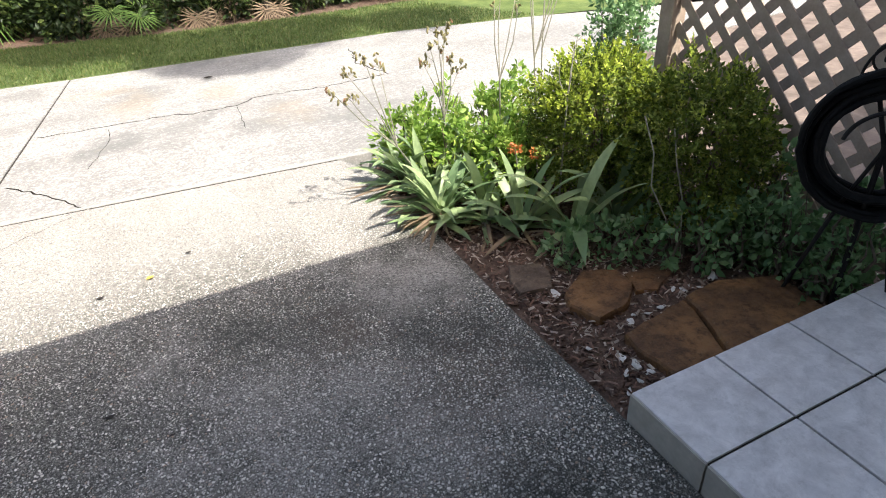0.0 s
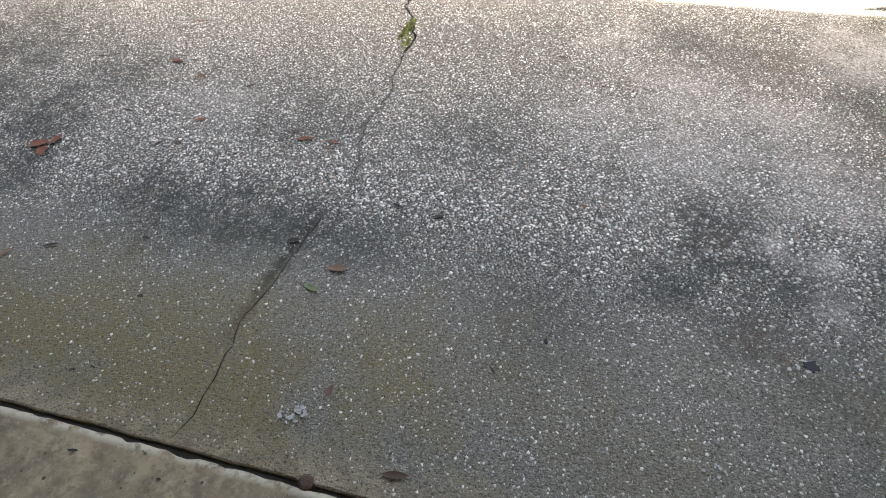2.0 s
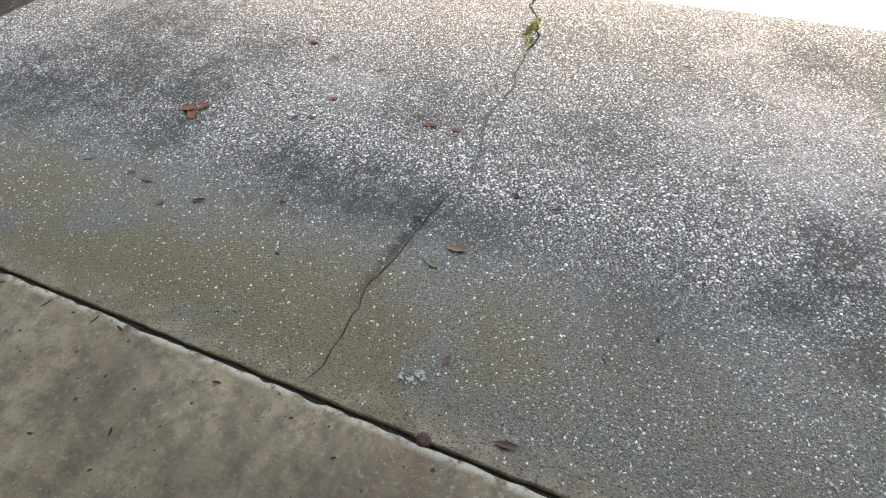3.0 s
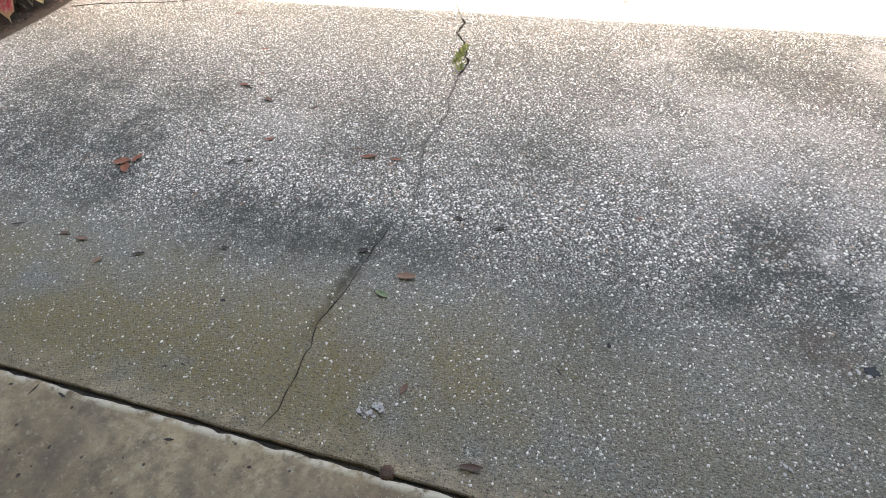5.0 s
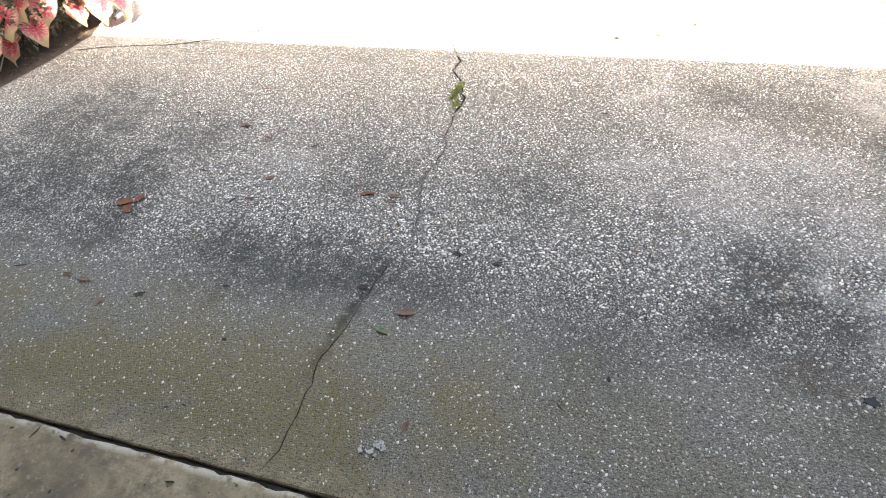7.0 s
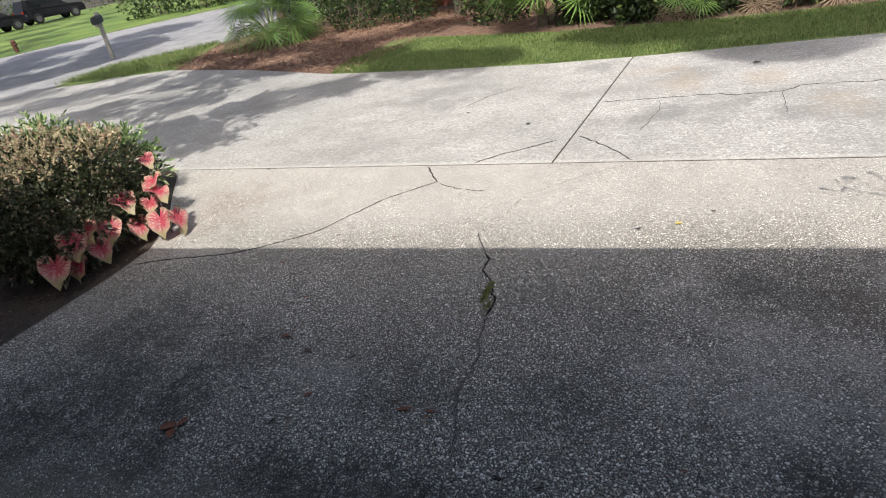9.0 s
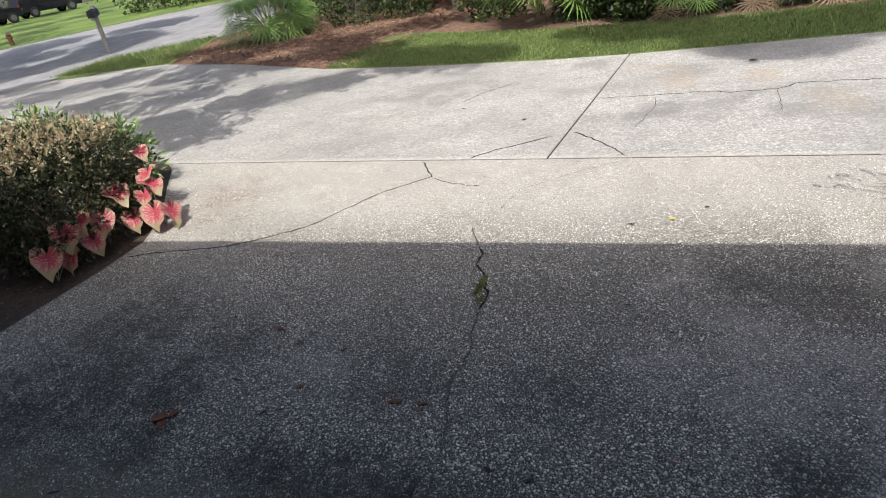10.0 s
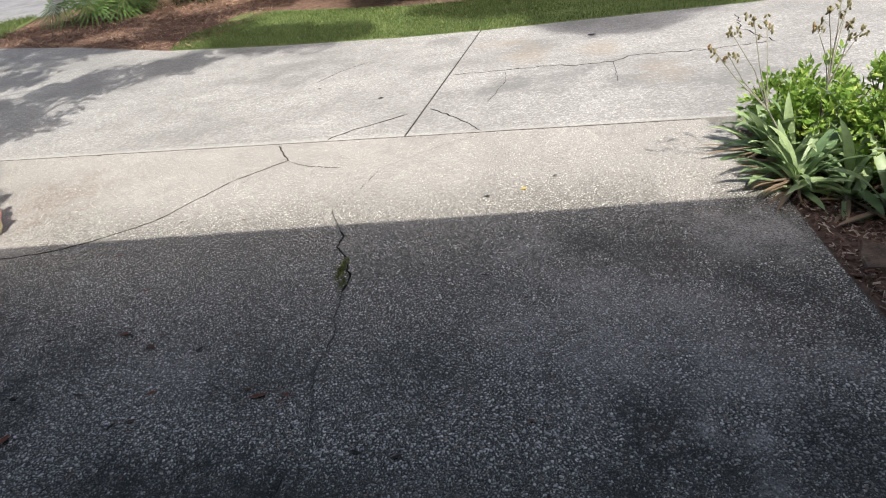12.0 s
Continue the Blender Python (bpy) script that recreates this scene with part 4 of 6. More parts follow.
def flower(at, height, seed):
    thing = empty("orange_flower", at, "small rust-orange flower head on a green stem", "flower", "orange flowers in the bed")
    part("stem", tube(bmesh.new(), [(0, 0, 0), (0.02, 0, height * 0.6), (0, 0, height)], [0.004, 0.0035, 0.003], 6), STALK, thing)
    p, d = mound(90, (0.028, 0.028, 0.022), seed, 2.0, 0.2, 0.5)
    p[:, 2] += height
    part("petals", leaf_cloud("petals", p, d, 0.016, ORANGE, seed, 0.7), None, thing)


ORANGE = leaf_mat("orange_petal", (0.45, 0.12, 0.03), (0.6, 0.25, 0.08), None, 0.3)
flower((2.33, 2.55, 0), 0.36, 11)
flower((2.42, 2.50, 0), 0.33, 12)

# hedge side
shrub("hedge", (-3.78, 2.55, -0.01), (0.50, 0.72, 0.42), 23000, 0.03, HEDGE_GREEN, "clipped dark hedge with bronze new growth on top", 21, "hedge", 2.9, 0.2, 1.02, (HEDGE_NEW, 0.62, 15000, "bronze-pink new leaves"), 16, 0.55, "", 0.1, 10)
shrub("hedge", (-4.75, 2.75, -0.01), (0.62, 0.72, 0.42), 16000, 0.031, HEDGE_GREEN, "clipped dark hedge with bronze new growth on top", 22, "hedge", 2.9, 0.2, 1.02, (HEDGE_NEW, 0.62, 12000, "bronze-pink new leaves"), 16, 0.55, "", 0.1, 10)
shrub("light_shrub", (-4.25, 3.55, -0.01), (0.34, 0.28, 0.385), 2200, 0.07, VARIEGATED, "light green broad-leaved shrub behind the hedge", 23, "shrub", 2.2, 0.3, 1.0, None, 9, 0.3, "", 0.16, 12)
shrub("light_shrub", (-5.5, 3.8, -0.01), (0.6, 0.32, 0.41), 3200, 0.07, VARIEGATED, "light green broad-leaved shrub behind the hedge", 24, "shrub", 2.2, 0.3, 1.0, None, 9, 0.3, "", 0.16, 12)


def caladium_material():
    m = Mat("pink_caladium_leaf", 0.5)
    o = m.xyz(m.obj())
    r = m.math("SQRT", m.math("ADD", m.math("MULTIPLY", o[0], o[0]), m.math("MULTIPLY", o[1], o[1])))
    wob = m.noise(40, 4, 0.6, m.obj())
    rim = m.ramp(m.math("ADD", r, m.math("MULTIPLY", m.math("SUBTRACT", wob, 0.5), 0.1)), 0.045, 0.11)
    c = m.mix(rim, (0.42, 0.045, 0.075), (0.46, 0.2, 0.18))
    turn = m.math("ARCTAN2", o[1], o[0])
    rays = m.n("ShaderNodeCombineXYZ")
    m.put(rays.inputs[0], m.math("MULTIPLY", turn, 5.0))
    m.put(rays.inputs[1], m.math("MULTIPLY", r, 12.0))
    c = m.mix(m.math("MULTIPLY", m.ramp(m.noise(1.0, 4, 0.7, rays.outputs[0]), 0.5, 0.6), m.ramp(r, 0.015, 0.07)), c, (0.56, 0.42, 0.34))
    c = m.mix(m.math("MULTIPLY", m.ramp(m.noise(55, 3, 0.6, m.obj()), 0.56, 0.66), 0.6), c, (0.5, 0.36, 0.3))
    c = m.mix(m.ramp(m.math("ADD", r, m.math("MULTIPLY", m.math("SUBTRACT", wob, 0.5), 0.06)), 0.07, 0.105), c, (0.36, 0.31, 0.18))
    m.color(c)
    m.leafy(c, 0.4)
    return m.m


CALADIUM = caladium_material()


def heart_mesh():
    """A heart-shaped blade, its tip along +x, fixed to the stem at the origin."""
    half = [(0.155, 0.0), (0.118, 0.026), (0.075, 0.056), (0.03, 0.078), (-0.015, 0.085), (-0.055, 0.076), (-0.085, 0.052), (-0.088, 0.025), (-0.062, 0.008)]
    rim = half + [(-0.03, 0.0)] + [(x, -y) for x, y in half[:0:-1]]
    verts, faces, n, rings = [(0, 0, 0)], [], len(rim), 4
    for k in range(1, rings + 1):
        for i, (x, y) in enumerate(rim):
            x, y = x * k / rings, y * k / rings
            verts.append((x, y, 0.3 * abs(y) - 1.5 * x * abs(x) + 0.02 * math.sin(2.1 * i) * (k / rings) ** 2 + 0.004 * math.sin(5.3 * i + k)))
    for i in range(n):
        faces.append((0, 1 + i, 1 + (i + 1) % n))
    for k in range(rings - 1):
        a, b = 1 + k * n, 1 + (k + 1) * n
        for i in range(n):
            faces.append((a + i, b + i, b + (i + 1) % n, a + (i + 1) % n))
    return mesh_from("leaf_blade", verts, faces, CALADIUM, True)


HEART = heart_mesh()


def caladium(at, leaves, seed):
    """Arrow-shaped pink leaves on thin stems."""
    rng = random.Random(seed)
    thing = empty("caladium", at, "pink caladium with heart-shaped leaves edged in green", "plant", "caladiums below the hedge")
    for dx, dy, z, turn, lean, k in leaves:
        bm = tube(bmesh.new(), [(0, 0, 0), (dx * 0.4, dy * 0.4, z * 0.6), (dx, dy, z)], [0.004, 0.0035, 0.003], 5)
        stem = part("stem", bm, STALK, thing)
        ob = part("leaf_blade", HEART, None, stem)
        ob.matrix_basis = Matrix.Translation((dx, dy, z)) @ pose(0, 0, 0, 0, 0, turn) @ pose(0, 0, 0, rng.uniform(-22, 22), lean - rng.uniform(5, 25), 0) @ Matrix.Diagonal((0.85 * k, 0.95 * k, 0.85 * k, 1))


caladium((-3.28, 2.92, -0.01), [(0.13, -0.1, 0.38, -20, 38, 1.15), (0.07, -0.04, 0.44, -75, 28, 1.0), (-0.10, -0.22, 0.37, -20, 40, 1.2), (0.12, -0.16, 0.17, -60, 70, 1.15), (0.22, -0.1, 0.16, -15, 66, 1.1), (-0.06, -0.2, 0.15, -45, 65, 1.0), (-0.1, 0.14, 0.56, -30, 40, 0.8), (0.0, -0.08, 0.28, -50, 45, 0.9)], 1)
caladium((-3.45, 2.36, -0.01), [(0.02, 0.0, 0.29, -35, 28, 1.35), (0.1, 0.12, 0.25, -65, 55, 1.1), (0.06, -0.13, 0.26, -50, 50, 1.2), (0.1, -0.02, 0.16, -20, 62, 1.0)], 2)
caladium((-3.46, 2.05, -0.01), [(0.07, -0.04, 0.2, -50, 55, 1.25), (0.08, 0.14, 0.29, -40, 55, 1.2), (0.1, 0.1, 0.13, -80, 55, 1.0)], 3)

# ---- palmettos and woodland edge ----
def frond_mesh(material, seed, count=21, length=0.62, name="frond"):
    """A fan of narrow leaflets on a stem, pointing along +x."""
    rng = random.Random(seed)
    verts, faces = [(0.0, 0.0, 0.0)], []
    for i in range(count):
        a = radians(-125 + 250 * i / (count - 1)) + rng.uniform(-0.04, 0.04)
        r = length * (0.72 + 0.28 * math.cos(a * 0.7)) * rng.uniform(0.9, 1.08)
        d, s = Vector((math.cos(a), math.sin(a), 0)), Vector((-math.sin(a), math.cos(a), 0))
        w = 0.034
        tipz = -0.05 * rng.uniform(-0.6, 1.5)
        k = len(verts)
        for q, ww, z in ((0.5, 1.0, 0.03), (1.0, 0.05, tipz)):
            p = d * (r * q)
            verts += [tuple(p + s * w * ww / 2 + Vector((0, 0, z))), tuple(p - s * w * ww / 2 + Vector((0, 0, z)))]
        faces += [(0, k + 1, k), (k, k + 1, k + 3, k + 2)]
    return mesh_from(name, verts, faces, material)


FRONDS = [frond_mesh(PALM_GREEN, k) for k in range(3)]
DRY_FRONDS = [frond_mesh(DEAD_FROND, 10 + k, 16, 0.55, "dry_frond") for k in range(2)]


def palmetto(at, count, size, seed, label, dry=0):
    rng = random.Random(seed)
    thing = empty("palmetto", at, label, "palm", "palmettos at the woodland edge")
    part("trunk", tube(bmesh.new(), [(0, 0, -0.1), (0.02, 0, 0.15), (0.03, 0.01, 0.3 * size)], [0.1, 0.09, 0.05], 8), BARK, thing)
    for i in range(count + dry):
        old = i >= count
        a = i * 137.5 + rng.uniform(-15, 15)
        lean = rng.uniform(8, 88) if not old else rng.uniform(95, 130)
        reach = size * rng.uniform(0.55, 0.85) * (0.6 if old else 1)
        tip = Vector((math.cos(radians(a)) * math.sin(radians(lean)) * reach, math.sin(radians(a)) * math.sin(radians(lean)) * reach, 0.25 * size + math.cos(radians(lean)) * reach))
        tip.z = max(tip.z, 0.12)
        stem = part("stalk", tube(bmesh.new(), [(0, 0, 0.12), tip * 0.5 + Vector((0, 0, 0.1)), tip], [0.012, 0.009, 0.007], 5), TWIG if old else PALM_GREEN, thing)
        ob = part("dry_frond" if old else "frond", (DRY_FRONDS if old else FRONDS)[rng.randrange(2)], None, stem, "dry brown frond" if old else "")
        ob.matrix_basis = Matrix.Translation(tip) @ pose(0, 0, 0, 0, 0, a) @ pose(0, 0, 0, rng.uniform(-30, 30), lean - 35, 0) @ Matrix.Diagonal((size, size, size, 1))


palmetto((-8.75, 13.1, -0.1), 36, 1.2, 1, "sunlit fan palmetto on pine straw")
palmetto((-1.6, 10.35, 0), 24, 1.0, 2, "sunlit fan palmetto beside the lawn")
palmetto((0.55, 9.55, 0), 7, 0.6, 3, "fan palmetto with hanging dry fronds", 7)
palmetto((1.7, 9.35, 0), 7, 0.6, 4, "fan palmetto with hanging dry fronds", 7)
palmetto((2.5, 9.35, 0), 7, 0.6, 5, "fan palmetto with hanging dry fronds", 4)
palmetto((4.4, 9.5, 0), 9, 0.85, 6, "fan palmetto with hanging dry fronds", 4)

WOOD_LABEL = "dense dark green bush at the woodland edge"
for i, (x, y, rx, ry, rz, n) in enumerate((
        (-0.7, 10.4, 0.6, 0.45, 0.6, 4200), (0.1, 9.85, 0.5, 0.4, 0.5, 4200), (1.1, 9.65, 0.5, 0.4, 0.5, 4200), (2.1, 9.6, 0.5, 0.38, 0.5, 4000), (3.2, 9.55, 0.55, 0.4, 0.55, 4000), (4.0, 9.7, 0.55, 0.4, 0.55, 3000), (5.2, 9.7, 0.7, 0.5, 0.6, 2600),
        (-0.6, 11.5, 0.9, 0.6, 0.9, 2600), (0.7, 10.7, 0.9, 0.6, 0.85, 2600), (1.3, 11.8, 1.0, 0.7, 1.0, 2400), (2.6, 10.6, 1.0, 0.6, 0.85, 2600), (4.3, 10.7, 1.0, 0.6, 0.9, 2400), (-2.7, 11.7, 0.6, 0.5, 0.6, 2600),
        (6.2, 10.6, 1.2, 0.8, 1.0, 2200), (8.5, 10.4, 1.4, 0.9, 1.1, 2200), (-2.4, 13.9, 1.2, 0.8, 1.1, 2400), (-4.6, 15.0, 1.3, 0.8, 1.2, 2400), (-6.8, 15.6, 1.3, 0.9, 1.2, 2400), (-9.2, 16.2, 1.4, 0.9, 1.3, 2400), (-7.9, 14.6, 0.8, 0.6, 0.8, 2000), (-6.6, 13.5, 0.7, 0.5, 0.6, 2000), (-5.3, 13.6, 0.6, 0.5, 0.6, 1800), (11, 9.6, 1.4, 1.0, 1.1, 1500), (-1.0, 13.6, 1.0, 0.8, 1.2, 2000))):
    shrub("woodland_bush", (x, y, -0.02), (rx, ry, rz), n, 0.085, DARK_LEAF, WOOD_LABEL, 120 + i, "bush", 2.2, 0.35, 0.95, None, 8, 0.5, "bushes at the woodland edge")
for i, (x, y, r, n) in enumerate(((-17, 28, 2.2, 1600), (-19.4, 28.0, 1.9, 1800), (-22.0, 27.4, 1.9, 1800), (-24.6, 27.2, 1.8, 1800), (-21, 33, 2.6, 1600), (-25.5, 36, 2.6, 1600), (-30, 40, 3.0, 1500), (-12.5, 24.5, 1.8, 1600), (-36, 46, 3.2, 1500), (-44, 44, 3.2, 1400), (-52, 38, 3.4, 1300), (-11, 19.8, 1.3, 1700))):
    shrub("roadside_bush", (x, y, rise(x, y) - 0.05), (r, r * 0.8, r * 0.6), n, 0.20, DARK_LEAF, "dark green bush across the road", 160 + i, "bush", 2.2, 0.35, 0.95, None, 8, 0.5, "bushes across the road")


def tree(at, height, crown, n, seed, label, radius=0.14, leaf=0.16, lean=(0, 0), limb=0.06):
    """A tapered trunk with limbs and an uneven crown of leaves; crown: (dx, dy, z, rx, ry, rz) lobes."""
    rng = random.Random(seed)
    thing = empty("tree", at, label, "tree")
    top = Vector((lean[0], lean[1], height))
    pts = [Vector((0, 0, -0.1)).lerp(top, s) + Vector((rng.uniform(-1, 1), rng.uniform(-1, 1), 0)) * 0.06 * height * 0.2 * (0 < s < 1) for s in (0, 0.2, 0.4, 0.6, 0.8, 1)]
    trunk = part("trunk", tube(bmesh.new(), pts, [radius * f for f in (1.25, 1, 0.85, 0.72, 0.55, 0.35)], 10), BARK, thing)
    for k, (dx, dy, z, rx, ry, rz) in enumerate(crown):
        end = Vector((dx, dy, z))
        root = pts[3 + k % 2]
        part("limb", tube(bmesh.new(), [root, root.lerp(end, 0.5) + Vector((0, 0, 0.15)), end], [limb, limb * 0.7, limb * 0.3], 7), BARK, trunk)
        g = np.random.default_rng(seed + 7 * k)
        twigs = n // 24
        c = g.normal(0, 1, (twigs, 3))
        c *= (g.random((twigs, 1)) ** 0.4) / np.linalg.norm(c, axis=1, keepdims=True)
        p = np.repeat(c * np.array([rx, ry, rz]), 24, 0) + g.normal(0, 1, (twigs * 24, 3)) * (0.5 * leaf + 0.02)
        d = g.normal(0, 1, p.shape) + np.array([0, 0, 0.4])
        part("crown", leaf_cloud("crown", p + np.array(end), d, leaf, DARK_LEAF, seed + k, 0.55, 1.2), None, thing)
    return thing


# oaks out of view; crown lobes set where their dapples should fall
tree((-9.2, 3.4, -0.02), 3.9, [(4.9, -0.3, 3.4, 0.95, 0.6, 0.35), (3.2, 1.5, 3.8, 1.0, 0.9, 0.4), (5.2, 0.9, 3.8, 0.8, 0.8, 0.35), (3.4, 3.0, 4.2, 1.0, 0.9, 0.4), (2.0, 3.2, 4.2, 1.0, 0.9, 0.4), (-0.2, 3.5, 4.2, 1.1, 0.9, 0.4), (-1.3, 2.6, 4.2, 1.1, 0.9, 0.4), (6.2, 1.5, 3.8, 0.6, 0.5, 0.25), (1.6, 1.0, 4.4, 1.0, 0.8, 0.4), (4.7, 4.8, 4.4, 1.0, 0.9, 0.4), (2.2, 5.2, 4.4, 1.1, 0.9, 0.4), (6.2, 6.0, 4.6, 0.9, 0.7, 0.4), (0.4, 5.6, 4.6, 1.1, 0.9, 0.4), (-3.2, 3.6, 4.4, 1.1, 0.9, 0.4), (-2.0, 5.0, 4.6, 1.1, 0.9, 0.4), (4.2, 0.2, 3.5, 0.7, 0.5, 0.3)], 1900, 5, "leafy oak shading the driveway", 0.14, 0.12, limb=0.03)
tree((-11.8, 5.3, -0.02), 4.6, [(4.6, 2.0, 4.8, 1.0, 0.8, 0.4), (6.1, 3.3, 4.8, 1.0, 0.8, 0.4), (7.6, 1.8, 4.8, 0.9, 0.7, 0.4), (8.6, 3.5, 4.8, 0.9, 0.8, 0.4), (3.6, 4.0, 4.8, 1.0, 0.8, 0.4), (6.8, 0.9, 4.8, 0.9, 0.6, 0.4), (5.0, 4.6, 4.8, 1.0, 0.8, 0.4)], 1500, 35, "leafy oak beside the driveway", 0.13, 0.13, limb=0.03)
tree((-18.0, 4.6, -0.02), 6.0, [(2.5, 3.4, 5.8, 1.8, 1.4, 0.7), (0.0, 6.0, 6.0, 1.9, 1.6, 0.7), (-2.5, 9.0, 6.4, 1.9, 1.6, 0.7), (-4.5, 4.0, 6.0, 2.0, 1.6, 0.8), (3.4, 7.2, 6.2, 1.6, 1.4, 0.6), (1.2, 11.0, 6.6, 1.8, 1.6, 0.7), (2.1, 8.6, 6.0, 1.2, 1.0, 0.5), (-1.9, 7.4, 6.0, 1.3, 1.0, 0.5), (3.8, 5.2, 6.0, 1.2, 1.0, 0.5), (-0.6, 4.2, 6.0, 1.3, 1.0, 0.5)], 2600, 15, "leafy oak beside the road", leaf=0.27)
# unseen tree, added to throw shade patches on verge and slab
tree((3.2, -8.2, -0.02), 12.0, [(-2.56, 8.48, 12.0, 1.0, 0.6, 0.4), (0.04, 9.25, 12.0, 1.0, 0.3, 0.3), (1.34, 7.98, 12.0, 0.6, 0.45, 0.3), (1.64, 7.2, 12.0, 0.5, 0.14, 0.15), (2.64, 8.48, 12.0, 0.7, 0.45, 0.3), (4.04, 7.88, 12.0, 0.55, 0.5, 0.3), (-3.2, 8.9, 12.0, 0.8, 0.5, 0.3), (-4.7, 9.8, 12.2, 0.9, 0.4, 0.3), (0.3, 8.8, 12.0, 0.7, 0.3, 0.3), (1.4, 8.5, 12.0, 0.8, 0.35, 0.3), (2.3, 7.9, 12.0, 0.6, 0.4, 0.3)], 3600, 25, "unseen tall tree added behind the house to dapple the verge", 0.26, 0.19, limb=0.005)
# ground spots to darken; an unseen oak is added with a lobe for each
FAR_SHADE = [(-34, 27), (-38.5, 31), (-30, 23.5), (-42.5, 36), (-36, 34.5), (-27.5, 20.5), (-46, 40), (-33, 30.5), (-40, 40)]
tree((-33.0, 14.0, 0.2), 8.0, [(x + 35.2, y - 19.3, 8.0, 1.8, 1.5, 0.6) for x, y in FAR_SHADE], 700, 45, "unseen broad oak added to shade the lawn across the road", 0.22, 0.34, limb=0.05)


# ---- lattice and hose stand ----
LATTICE = plain("weathered_lattice_wood", (0.3, 0.235, 0.18), (0.42, 0.335, 0.265), 14, 0.85, bump=0.4)
IRON = plain("black_wrought_iron", (0.012, 0.011, 0.011), (0.03, 0.027, 0.026), 40, 0.55, 0.6, bump=0.3)
HOSE = plain("black_rubber_hose", (0.006, 0.006, 0.006), (0.014, 0.014, 0.014), 30, 0.65, bump=0.1, spec=0.15)


def lattice(x, y0, y1, z0, z1, pitch=0.152, width=0.047):
    """Two layers of diagonal slats in the plane x, between two posts."""
    thing = empty("lattice_panel", (x, y1, 0), "weathered brown wooden garden lattice between posts", "lattice")
    w, hgt = y1 - y0, z1 - z0
    for layer, sign in ((0, 1), (1, -1)):
        c = -hgt if sign > 0 else 0.0
        end = w if sign > 0 else w + hgt
        c += 0.07 + 0.05 * layer
        while c < end:
            # line: u = c + sign * v with v from 0 to hgt, cut to 0..w
            a, b = (0.0, hgt)
            lo, hi = ((0 - c) * sign, (w - c) * sign)
            a, b = max(a, min(lo, hi)), min(b, max(lo, hi))
            if b - a > 0.03:
                mid = Vector((0, y0 - y1 + c + sign * (a + b) / 2, z0 + (a + b) / 2))
                length = (b - a) * math.sqrt(2)
                ob = part("slat", boxed((-0.004, -width / 2, -length / 2), (0.004, width / 2, length / 2), 0.001), LATTICE, thing)
                ob.matrix_basis = Matrix.Translation(mid + Vector((0.0085 * (layer - 0.5), 0, 0))) @ pose(0, 0, 0, -45 * sign, 0, 0)
            c += pitch
    for yy in (0.045, y0 - y1 - 0.045):
        part("post", boxed((-0.045, yy - 0.045, -0.08), (0.045, yy + 0.045, z1 + 0.1), 0.006), LATTICE, thing)
    part("rail", boxed((-0.02, y0 - y1, z1), (0.02, 0, z1 + 0.045), 0.004), LATTICE, thing)
    part("rail", boxed((-0.02, y0 - y1, z0 - 0.045), (0.02, 0, z0), 0.004), LATTICE, thing)
    return thing


lattice(3.27, 0.75, 2.50, 0.14, 1.75)


def ring(bm, middle, u, v, radius, thick, sides=7, steps=40, jitter=0.0, rng=None, start=0.0, sweep=2 * math.pi):
    pts = []
    for i in range(steps + 1):
        a = start + sweep * i / steps
        r = radius + (rng.uniform(-jitter, jitter) if rng else 0)
        pts.append(middle + u * (r * math.cos(a)) + v * (r * math.sin(a)))
    return tube(bm, pts, thick, sides)


def hose_stand(at, facing):
    """An iron hose stand with scrolls on top; the coiled hose hangs on it as a thing of its own."""
    u = Vector((math.cos(facing), math.sin(facing), 0))
    v = Vector((0, 0, 1))
    n = u.cross(v)
    thing = empty("hose_stand", at, "black wrought-iron hose stand with scrolled top", "hose stand")
    part("post", tube(bmesh.new(), [(0, 0, -0.05), (0, 0, 0.5), (0, 0, 0.92)], 0.011, 8), IRON, thing)
    for s in (-1, 1):
        part("leg", tube(bmesh.new(), [u * (0.20 * s) + Vector((0, 0, -0.03)), u * (0.08 * s) + Vector((0, 0, 0.45)), u * (-0.06 * s) + Vector((0, 0, 0.86))], 0.008, 7), IRON, thing)
    part("cradle", ring(bmesh.new(), Vector((0, 0, 0.70)) - n * 0.06, u, v, 0.135, 0.008, 7, 26, start=0.2, sweep=math.pi - 0.4), IRON, thing)
    part("hoop", ring(bmesh.new(), Vector((0, 0, 0.93)), u, v, 0.13, 0.005, 6, 24, start=0.0, sweep=math.pi), IRON, thing)
    for s in (-1, 1):
        pts = []
        for i in range(34):
            a = 0.6 + i * 0.28
            r = 0.062 * (1 - i / 42)
            pts.append(Vector((0, 0, 0.985)) + u * (s * (0.062 - r * math.cos(a))) + v * (r * math.sin(a)))
        part("scroll", tube(bmesh.new(), pts, 0.0045, 6), IRON, thing)
    hose = empty("garden_hose", at, "coiled black garden hose hanging on an iron stand", "hose")
    rng = random.Random(4)
    for k in range(14):
        off = n * rng.uniform(-0.04, 0.035)
        rad = rng.uniform(0.18, 0.26)
        part("coil", ring(bmesh.new(), Vector((0, 0, 0.70 + rng.uniform(-0.015, 0.012))) + off, u, v * rng.uniform(0.98, 1.05), rad, 0.0125, 8, 40, 0.003, rng), HOSE, hose)


hose_stand((2.975, 1.2, -0.01), math.atan2(0.82, -0.57))

